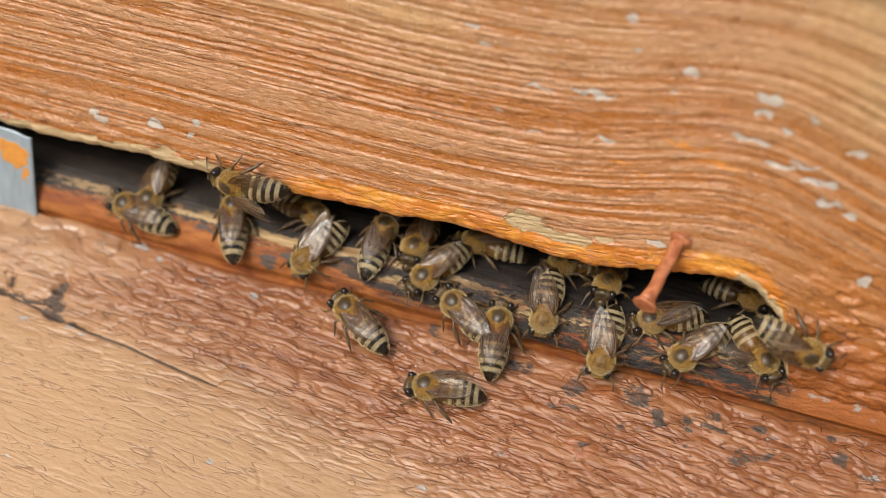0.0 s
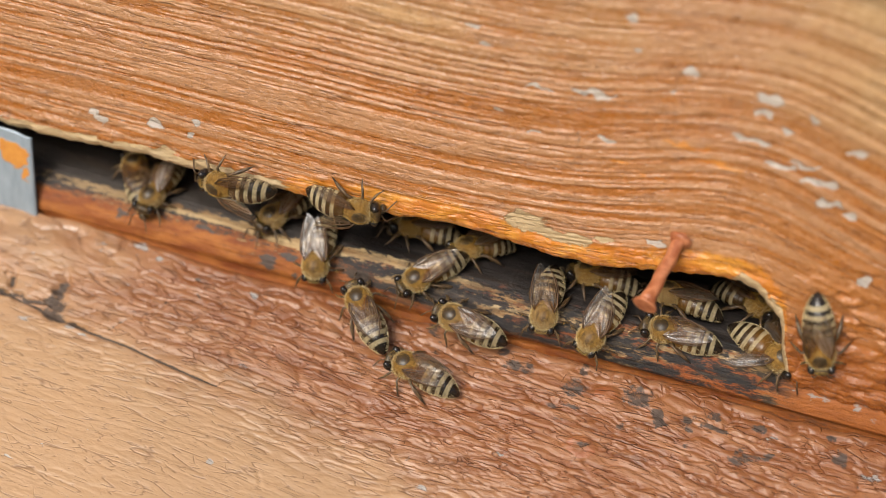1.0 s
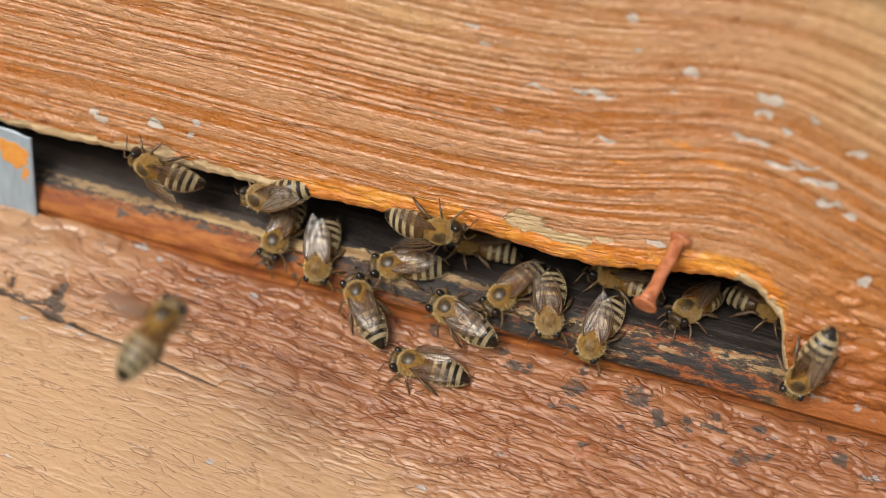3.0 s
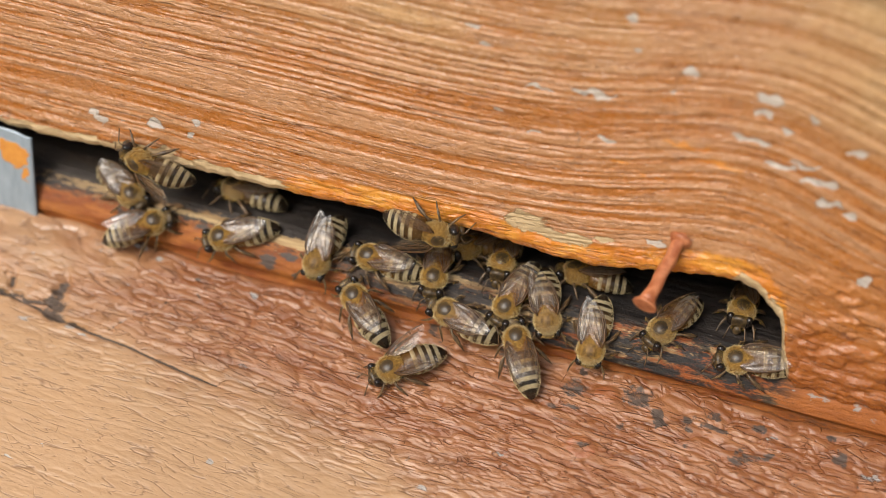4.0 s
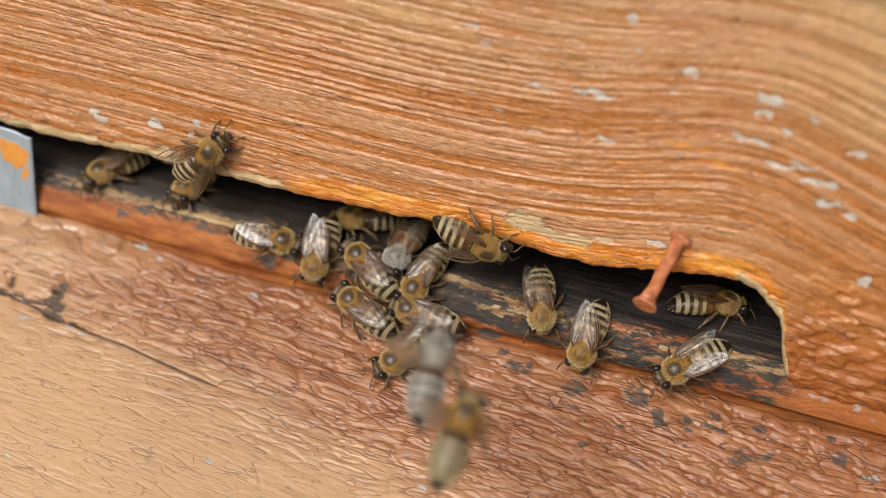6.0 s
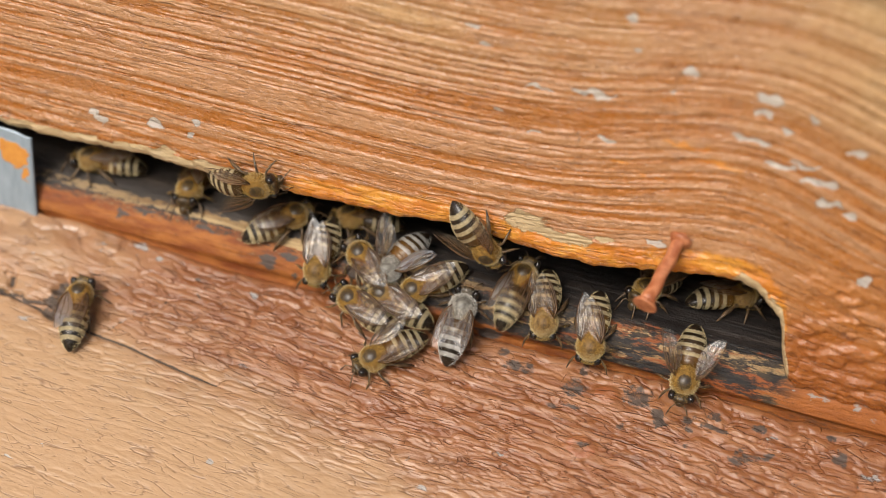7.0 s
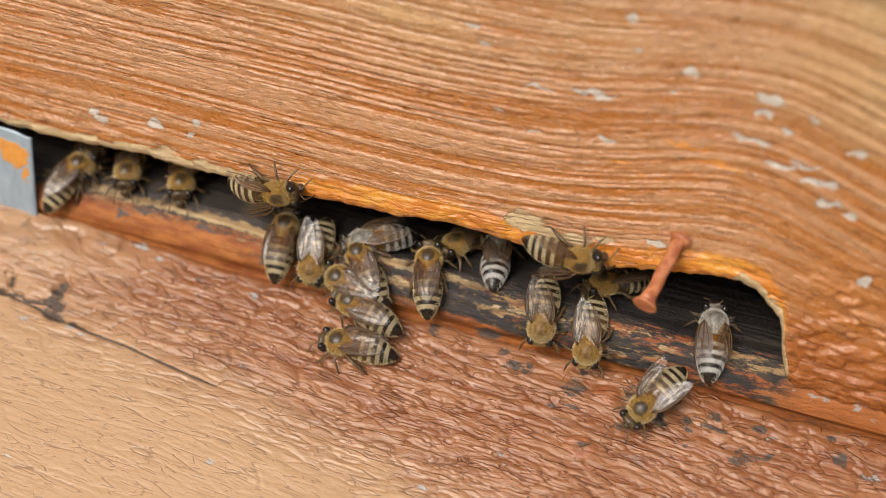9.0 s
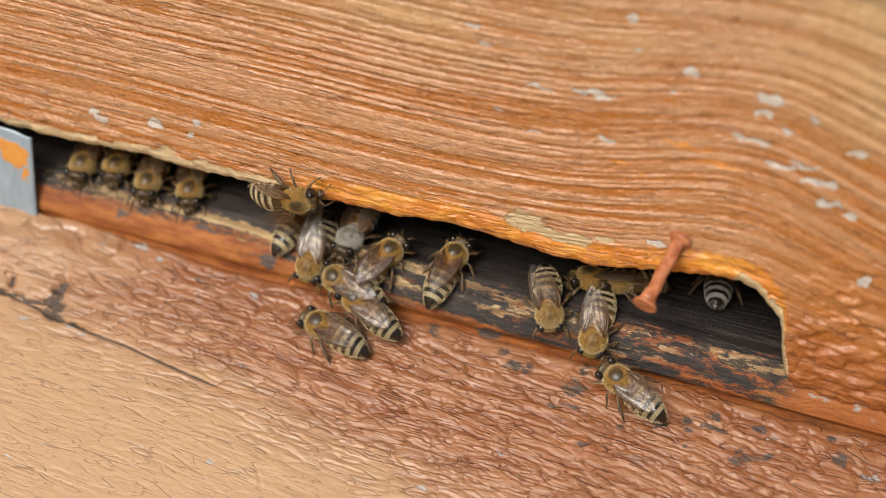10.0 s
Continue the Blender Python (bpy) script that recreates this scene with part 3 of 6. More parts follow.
    tarry = spots(X, L, [(-28.7, 0.6, 1.5, 1.4), (-25.5, 2.2, 2.2, 0.7), (9.3, -2.0, 2.4, 1.6), (-24, -0.6, 1.0, 0.8), (-52, 3.6, 2.6, 0.5), (-40, 3.4, 3.0, 0.4), (-55, 2.2, 1.4, 0.8)])
    tarry = tarry * (1 - plug)
    chip = spots(X, L, [(43.4, 6.9, 0.7, 0.5), (42.7, 8.5, 0.5, 0.5), (61, 2.2, 2.6, 0.6), (57.4, 2.4, 0.9, 0.4), (68, 2.3, 2.8, 0.9), (69.6, 1.0, 0.9, 1.2), (-55, 2.6, 1.4, 0.5)]) * 0.68
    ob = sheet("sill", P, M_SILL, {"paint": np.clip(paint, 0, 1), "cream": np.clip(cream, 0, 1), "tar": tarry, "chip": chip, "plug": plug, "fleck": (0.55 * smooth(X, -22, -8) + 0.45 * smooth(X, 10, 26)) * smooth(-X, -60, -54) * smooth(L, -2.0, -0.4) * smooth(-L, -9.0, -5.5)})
    return tagged(ob, "worn hive floor sill, dark within and rust-painted in front", "floor", kind="structure")


def box(name, lo, hi, material, label):
    bm = bmesh.new()
    bmesh.ops.create_cube(bm, size=1)
    for v in bm.verts:
        v.co = [(a + b) / 2 * MM + c * (b - a) * MM for a, b, c in zip(lo, hi, v.co)]
    bmesh.ops.bevel(bm, geom=bm.edges[:], offset=0.8 * MM, segments=2, affect="EDGES")
    return tagged(part(name, bm, material, flat=True), label, "wall", kind="structure")


def hive_box():
    box("wall_west", (-172, 0, -330), (-150.2, 170, 120), M_RAW, "plain wooden side wall of the hive box")
    box("wall_east", (150.2, 0, -330), (172, 170, 120), M_RAW, "plain wooden side wall of the hive box")
    box("wall_north", (-150, 150.2, -330), (150, 170, 120), M_INNER, "plain wooden rear wall of the hive, coloured near-black for slot shade")
    box("wall_south", (-150, 0.8, -330), (150, 20, -26.4), M_RAW, "plain wooden plinth board under the hive slot")
    box("ceiling", (-150, 20.4, 22), (150, 150, 30), M_INNER, "inner boards over the hive floor, coloured near-black for slot shade")
    box("roof", (-180, 1.5, 120.4), (180, 178, 140), M_RAW, "plain wooden lid of the hive box")


# ---------------------------------------------------------------- landing board
SLOPE = 30.0
LAND = pose(0, -0.0001, -0.0086, SLOPE, 0, 0)


def landing_board():
    """Sloping flight board: local x along the hive, y up the slope (the inner edge at 0), z its face."""
    xs = np.concatenate([np.arange(-150, -84, 3.0), np.arange(-84, 84, 0.3), np.arange(84, 151, 3.0)])
    ys = np.concatenate([np.arange(-110, -58, 2.5), np.arange(-58, -1.2, 0.16)])
    X, V = np.meshgrid(xs, ys, indexing="ij")
    tilt = V + 0.05 * X + 1.6 * (value_noise(X / 30, V / 14, 81) - 0.5)
    pale = smooth(-(V + 24.6 + 0.19 * X) + 4.0 * (value_noise(X / 9, V / 3, 87) - 0.5), -14, 13)
    pale = np.maximum(pale, 0.65 * smooth(-X, 30, 66) * (0.6 + 0.4 * value_noise(X / 8, V / 3, 99)))
    ridge = 0.52 * value_noise(X / 7.5, tilt / 0.95, 82) + 0.34 * value_noise(X / 3.4, tilt / 0.54, 83) + 0.14 * value_noise(X / 1.3, tilt / 0.5, 84)
    ridge = smooth(ridge, 0.25, 0.7)
    bow = tilt + 0.7 * value_noise(X / 3.2, V / 2.0, 141) + 0.25 * value_noise(X / 1.1, V / 0.9, 145)
    crest = np.abs(value_noise(X / 5.2, bow / 1.15, 142) - 0.5)
    crest2 = np.abs(value_noise(X / 2.9, bow / 0.8, 143) - 0.5)
    gate = smooth(value_noise(X / 6, bow / 2.2, 146), 0.34, 0.52)
    gate2 = smooth(value_noise(X / 4, bow / 1.6, 147), 0.40, 0.58)
    valley = np.minimum(1 - gate * (1 - smooth(crest, 0.0, 0.055 - 0.02 * pale)), 1 - gate2 * (1 - smooth(crest2, 0.0, 0.07 - 0.03 * pale)))
    valley = np.minimum(valley, 1 - 0.7 * gate2 * (1 - smooth(np.abs(value_noise(X / 2.2 + bow, bow / 2.6, 144) - 0.5), 0.0, 0.05)))
    lump = value_noise(X / 1.6, tilt / 0.8, 86)
    broad = value_noise(X / 5.5, tilt / 1.9, 85)
    swell = smooth(crest, 0.0, 0.20) * 0.7 + smooth(crest2, 0.0, 0.16) * 0.3
    relief = (0.12 * (ridge - 0.7) + 0.20 * (broad - 0.5) + 0.26 * (swell - 0.7) + 0.10 * (lump - 0.5)) * (1 - 0.86 * pale) + (0.28 - 0.25 * pale) * (valley - 1)
    relief = relief + 1.1 * smooth(-X, 40, 72) * smooth(V, -14, -2)
    ridge = (ridge * (1 - pale) + 0.9 * pale) * (0.22 + 0.74 * pale + (0.78 - 0.74 * pale) * valley)
    # long split with a torn knot at its head
    line = -14.7 - 0.13 * (X + 69) - 0.7 * (value_noise(X / 5, X * 0, 88) - 0.5)
    split = np.exp(-((V - line) / 0.20) ** 2) * smooth(X, -82, -74) * smooth(-X, 24, 34)
    knot = spots(X, V, [(-61.0, -11.4, 1.3, 2.2), (-61.2, -14.0, 2.8, 1.8), (-60.0, -16.0, 3.0, 1.1), (-65.0, -14.7, 3.2, 0.7), (-70, -14.4, 4.0, 0.5), (-69.6, -12.0, 0.5, 1.6), (-56.0, -16.6, 2.6, 0.5)])
    way = np.interp(V, [-16.7, -14.0, -10.2, -7.0, -5.5], [-51.0, -49.2, -43.8, -43.3, -44.9]) + 1.2 * (value_noise(V / 1.5, V * 0, 89) - 0.5)
    arc = np.exp(-((X - way) / 0.34) ** 2) * smooth(V, -17.2, -16.2) * smooth(-V, 4.6, 5.8)
    scratch = np.exp(-((X + 18.0 + 0.54 * (V + 31.2) + 0.25 * np.sin(V)) / 0.22) ** 2) * smooth(V, -34.4, -33.6) * smooth(-V, 30.6, 31.4)
    arc = np.maximum(arc, scratch)
    relief = relief - 0.5 * split - 1.1 * knot * (0.4 + 0.6 * value_noise(X / 1.0, V / 0.5, 90)) - 0.15 * arc
    chips = spots(X, V, [(-64.1, -18.0, 1.8, 0.9), (-56.3, -17.4, 1.7, 0.6), (-53.5, -17.9, 1.2, 0.6), (-51.7, -1.9, 1.9, 0.8), (-47.5, -2.4, 1.6, 0.5), (-68.4, -6.4, 0.9, 0.5), (-58, -2.9, 0.9, 0.6), (-40, -3.2, 0.8, 0.8), (56, -3.6, 2.0, 0.5), (-55.4, -40.4, 0.9, 0.4), (-51.5, -37.5, 0.7, 0.5), (-25.6, -32, 0.7, 0.6), (7.1, -26.7, 1.6, 0.5),
                         (71.4, -5.2, 2.2, 0.7), (-29.8, -3.2, 0.8, 0.6), (16.9, -17.8, 1.4, 0.4), (-70, -34, 1.0, 0.4)])
    chips = np.maximum(chips, 0.62 * smooth(value_noise(X / 1.3, V / 0.8, 91), 0.86, 0.98))
    tar = spots(X, V, [(25.0, -4.2, 2.8, 1.5), (34.6, -3.0, 3.2, 1.4), (65.5, -3.8, 1.5, 0.8), (56.1, -6.5, 0.9, 1.0), (43, -4.6, 0.8, 0.6), (50.4, -8.2, 0.7, 0.6), (28.4, -12.6, 1.0, 0.6), (22, -7.5, 1.2, 0.7), (39, -6.2, 1.0, 0.6), (15.9, -3.4, 3.0, 0.9), (0.5, -1.8, 2.0, 1.0), (47, -3.0, 1.2, 0.9),
                       (-40, -3.4, 0.9, 0.6), (-61, -12.8, 2.4, 1.8), (-38.5, -5.5, 0.6, 0.5), (-10, -5, 0.8, 0.5)]) * 0.8
    tar = tar + 0.8 * smooth(value_noise(X / 2.6, V / 1.3, 94), 0.70, 0.92) * smooth(X, -16, 14) * smooth(V, -17, -4)
    tar = tar + 0.15 * smooth(value_noise(X / 5, V / 2.5, 93), 0.7, 0.95) * smooth(V, -16, -2)
    blob = np.maximum(np.clip(1 - ((X - 28.4) / 2.6) ** 2 - ((V + 13.2) / 2.0) ** 2, 0, 1), 0.7 * np.clip(1 - ((X - 30) / 2.2) ** 2 - ((V + 3.9) / 1.2) ** 2, 0, 1))
    relief = relief * (1 - 0.7 * (blob > 0)) + 0.5 * np.sqrt(blob)
    brim = 1.2 + np.interp(xs, [-72, -63, -55, -46, -39, -30, -20, -12, 0, 22, 32, 41, 50, 59, 67, 73], [0.9, 1.2, 0.6, 0.3, -0.6, -0.7, 0.1, -0.7, -0.3, 0.0, 0.2, 0.7, 0.2, 0.0, 0.4, 0.5])
    brim = brim + 0.4 * (value_noise(xs / 1.6, xs * 0, 95) - 0.5)
    V = V + brim[:, None] * smooth(V, -5, -1.2)
    rows = [(0.0, -16.0), (0.0, -8.0), (0.0, -1.4)] + [(-1.2 * (1 - math.cos(radians(a))), -1.2 * (1 - math.sin(radians(a)))) for a in (0, 22, 45, 68)]
    rows = rows[::-1]
    nb = len(rows)
    EY = np.stack([np.full_like(xs, r[0]) + brim - 0.4 * (value_noise(xs / 2.0, xs * 0, 97) - 0.5) for r in rows], 1)
    EZ = np.stack([np.full_like(xs, r[1]) + 0.3 * (value_noise(xs / 1.4, xs * 0, 98) - 0.5) * (r[1] > -2) for r in rows], 1)
    out = [(-110.6, -0.6), (-110.6, -16.0)][::-1]
    OY = np.stack([np.full_like(xs, r[0]) for r in out], 1)
    OZ = np.stack([np.full_like(xs, r[1]) for r in out], 1)
    n2 = len(out)
    GX = np.repeat(xs[:, None], n2 + len(ys) + nb, 1)
    P = np.stack([GX, np.concatenate([OY, V, EY], 1), np.concatenate([OZ, relief, EZ], 1)], -1) * MM
    pad = lambda a: np.concatenate([np.repeat(a[:, :1], n2, 1), a, np.repeat(a[:, -1:], nb, 1)], 1)
    ob = sheet("landing_board", P, M_LAND, {"grain": pad(ridge), "paleness": pad(pale), "chip": pad(chips) * 0.8, "bare": pad(0 * X), "tar": pad(np.maximum(np.clip(tar, 0, 1) * 0.95, np.maximum(np.maximum(knot, 1.3 * split), 0.6 * arc))), "across": np.concatenate([np.repeat(tilt[:, :1], n2, 1), tilt, tilt[:, -1:] + np.array([0.4, 0.8, 1.2, 1.6, 2.2, 8.0, 16.0])[None, :]], 1) * MM, "fresh": pad(0.5 * smooth(blob, 0.0, 0.25)), "rust": pad(0 * X)})
    ob.matrix_basis = LAND
    return tagged(ob, "sloping flight board with cracked orange-brown paint", "board", kind="structure")


# ---------------------------------------------------------------- fittings
def metal_plate():
    """Sheet-metal slide standing in the slot, its corner bent a little."""
    xs, zs = np.linspace(-104, -71.5, 60), np.linspace(-10.5, 7.4, 50)
    X, Z = np.meshgrid(xs, zs, indexing="ij")
    lean = X + 0.05 * (Z - 7) * smooth(X, -90, -72) * -1.0
    bend = 0.5 * smooth(X, -76, -72) ** 2 + 0.15 * value_noise(X / 6, Z / 6, 101)
    front = np.stack([lean, -0.25 - 0.6 * bend, Z + 0.4 * smooth(X, -76, -72) * smooth(Z, 4, 7) * -1], -1)
    rear = front + np.array([0, 0.4, 0])
    ring = np.concatenate([front, rear[:, ::-1], front[:, :1]], 1)
    daub = spots(X, Z, [(-75.2, 3.0, 3.0, 2.8), (-73.4, 0.0, 0.9, 1.8), (-84, 3, 4, 3)])
    pad = np.concatenate([daub, daub[:, ::-1] * 0, daub[:, :1]], 1)
    ob = sheet("metal_plate", ring * MM, M_METAL, {"paint": pad})
    bm = bmesh.new()
    bm.from_mesh(ob.data)
    bmesh.ops.remove_doubles(bm, verts=bm.verts, dist=1e-6)
    bmesh.ops.holes_fill(bm, edges=bm.edges, sides=0)
    bm.to_mesh(ob.data)
    bm.free()
    return tagged(ob, "galvanised sheet-metal slide with flaking orange paint in the slot", "metal plate")


def tube(bm, pts, radii, sides=8):
    """A round tapered tube along the places pts."""
    pts = [Vector(p) for p in pts]
    rings = []
    for i, p in enumerate(pts):
        d = (pts[min(i + 1, len(pts) - 1)] - pts[max(i - 1, 0)]).normalized()
        a = d.cross(Vector((0.31, 0.17, 0.93))).normalized()
        b = d.cross(a)
        rings.append([bm.verts.new(p + radii[i] * (a * math.cos(2 * math.pi * k / sides) + b * math.sin(2 * math.pi * k / sides))) for k in range(sides)])
    for r, s in zip(rings, rings[1:]):
        for k in range(sides):
            bm.faces.new((r[k], r[(k + 1) % sides], s[(k + 1) % sides], s[k]))
    bm.faces.new(rings[0][::-1])
    bm.faces.new(rings[-1])


def nail():
    """A painted nail that sticks out of the front board."""
    base = new("nail")
    base.location = (0.0352, 0.0, 0.0176)
    tip = Vector(NAIL_TIP) * MM
    bm = bmesh.new()
    pts = [tip * k for k in (-0.3, 0.0, 0.12, 0.3, 0.5, 0.7, 0.86, 0.94)]
    tube(bm, [p + Vector((0.00012 * math.sin(9 * i), 0, 0.0001 * math.cos(7 * i))) for i, p in enumerate(pts)],
         [r * MM for r in (0.95, 1.1, 0.98, 1.0, 0.98, 1.0, 1.1, 1.4)], 14)
    part("shank", bm, M_NAIL, base)
    bm = bmesh.new()
    tube(bm, [tip * k for k in (0.955, 0.968, 0.995, 1.0)], [r * MM for r in (1.2, 1.8, 1.9, 1.65)], 18)
    part("nail_head", bm, M_NAIL, base)
    bm = bmesh.new()
    tube(bm, [tip * k for k in (-0.02, 0.02, 0.05)], [r * MM for r in (1.9, 1.55, 1.2)], 14)
    part("paint_collar", bm, M_NAIL, base)
    return tagged(base, "bent-looking nail painted rust-orange, driven into the front board", "nail")


NAIL_TIP = (-2.5, -9.7, -6.6)
def ground():
    """Unseen green sheet added under the hive, out to the horizon; it bounces light upwards."""
    n = Nodes("added_green_sheet")
    p = n.place()
    n.set(Base_Color=n.mix(n.noise(p, 14, 5), (0.035, 0.055, 0.014), (0.085, 0.11, 0.035)), Roughness=0.9, Normal=n.bump(n.noise(p, 60, 4), 0.02, 0.8))
    bm = bmesh.new()
    bmesh.ops.create_grid(bm, x_segments=40, y_segments=40, size=400)
    for v in bm.verts:
        v.co.z = -0.33 - 0.00002 * (v.co.x ** 2 + v.co.y ** 2)
    tagged(part("ground", bm, n.mat), "unseen grass-green sheet added around the foot of the hive", "ground", kind="structure")


ground()
front_board()
sill()
hive_box()
landing_board()
metal_plate()
nail()


# ---------------------------------------------------------------- bees
BU = 0.00114


def ball(bm, centre, radii, u=16, v=10, turn=None):
    made = bmesh.ops.create_uvsphere(bm, u_segments=u, v_segments=v, radius=1)["verts"]
    m = Matrix.Translation(Vector(centre) * BU) @ (turn or Matrix()) @ Matrix.Diagonal((*[r * BU for r in radii], 1))
    bmesh.ops.transform(bm, matrix=m, verts=made)
    return made


def hairs(bm, rng, centre, radii, count, length, lean, keep=lambda d: True, fine=0.011):
    """Fine slivers standing out of an ellipsoid, leaning backwards."""
    done = 0
    while done < count:
        d = Vector((rng.gauss(0, 1), rng.gauss(0, 1), rng.gauss(0, 1))).normalized()
        if not keep(d):
            continue
        done += 1
        p = Vector([c + r * k * 0.97 for c, r, k in zip(centre, radii, d)])
        n = Vector([k / r for k, r in zip(d, radii)]).normalized()
        way = (n + Vector((lean, 0, 0)) + 0.3 * Vector((rng.gauss(0, 1), rng.gauss(0, 1), rng.gauss(0, 1)))).normalized()
        side = way.cross(Vector((rng.gauss(0, 1), rng.gauss(0, 1), rng.gauss(0, 1)))).normalized() * fine
        tip = p + way * length * rng.uniform(0.5, 1.25)
        bm.faces.new([bm.verts.new(q * BU) for q in (p - side, p + side, tip)])


def belly(s):
    """Centre height and radius of the abdomen at s from waist (0) to tip (1), in millimetres."""
    r = 2.05 * (math.sin(math.pi * min(1, 0.17 + 0.83 * s) ** 0.84)) ** 0.55 if s < 1 else 0.1
    return 2.15 - 1.15 * s * s + 0.15 * math.sin(math.pi * s), max(0.22, r)


def belly_ring(bm, s, grow, lo=0.0, hi=360.0, n=22):
    z, r = belly(s)
    x = -0.45 - 6.4 * s
    out = []
    for k in range(n):
        a = radians(lo + (hi - lo) * k / (n if hi - lo >= 360 else n - 1))
        out.append(bm.verts.new(Vector((x, r * grow * math.sin(a), z + 0.82 * r * grow * math.cos(a))) * BU))
    return out


def wing_mesh(length, width, veins):
    """Membrane pointing along -x from its root, leading edge towards +y."""
    bm = bmesh.new()
    n, m = 14, 5
    lead = lambda t: width * (0.34 * max(0.0, math.sin(math.pi * t ** 0.75)) ** 0.6 + 0.02)
    trail = lambda t: -width * (0.66 * max(0.0, math.sin(math.pi * t ** 1.2)) ** 0.7 + 0.02)
    at = lambda t, w: Vector((-length * t, trail(t) + (lead(t) - trail(t)) * w, 0.22 * math.sin(math.pi * w) * math.sin(math.pi * t) + 0.05 * math.sin(9 * t + 5 * w)))
    if not veins:
        grid = [[bm.verts.new(at(i / n, j / m) * BU) for j in range(m + 1)] for i in range(n + 1)]
        for i in range(n):
            for j in range(m):
                bm.faces.new((grid[i][j], grid[i + 1][j], grid[i + 1][j + 1], grid[i][j + 1]))
        return bm
    for a, b, wa, wb, r in ((0, 0.97, 1, 1, 0.13), (0, 0.62, 0.86, 0.9, 0.09), (0.05, 0.9, 0.55, 0.62, 0.06), (0.05, 0.75, 0.35, 0.22, 0.05), (0.5, 0.88, 0.75, 0.42, 0.042),
                            (0.3, 0.34, 0.35, 0.86, 0.042), (0.55, 0.6, 0.55, 0.9, 0.042), (0.62, 0.66, 0.3, 0.58, 0.042), (0.72, 0.8, 0.6, 0.98, 0.042)):
        pts = [at(a + (b - a) * k / 6, wa + (wb - wa) * k / 6) * BU for k in range(7)]
        tube(bm, pts, [r * BU * (1 - 0.5 * k / 6) for k in range(7)], 4)
    return bm


HIPS = {"fore": (2.7, 0.9, 1.5), "mid": (1.6, 1.1, 1.35), "hind": (0.5, 1.1, 1.35)}
KNEES = {"fore": ((3.2, 1.9, 1.6), (3.8, 2.4, 0.9), (4.6, 2.7, 0.1)), "mid": ((1.5, 2.5, 1.7), (1.0, 3.2, 0.9), (0.6, 3.8, 0.1)),
         "hind": ((-0.5, 2.2, 1.9), (-1.8, 2.8, 1.1), (-3.0, 3.3, 0.1))}


def bowed(angle):
    """Head bent down about the neck."""
    neck = Vector((3.0, 0, 2.2)) * BU
    return Matrix.Translation(neck + Vector((-0.008 * max(0, angle - 12), 0, 0)) * BU) @ Matrix.Rotation(radians(angle), 4, "Y") @ Matrix.Translation(-neck)


def smoothed(x, a, b):
    t = min(1.0, max(0.0, (x - a) / (b - a)))
    return t * t * (3 - 2 * t)


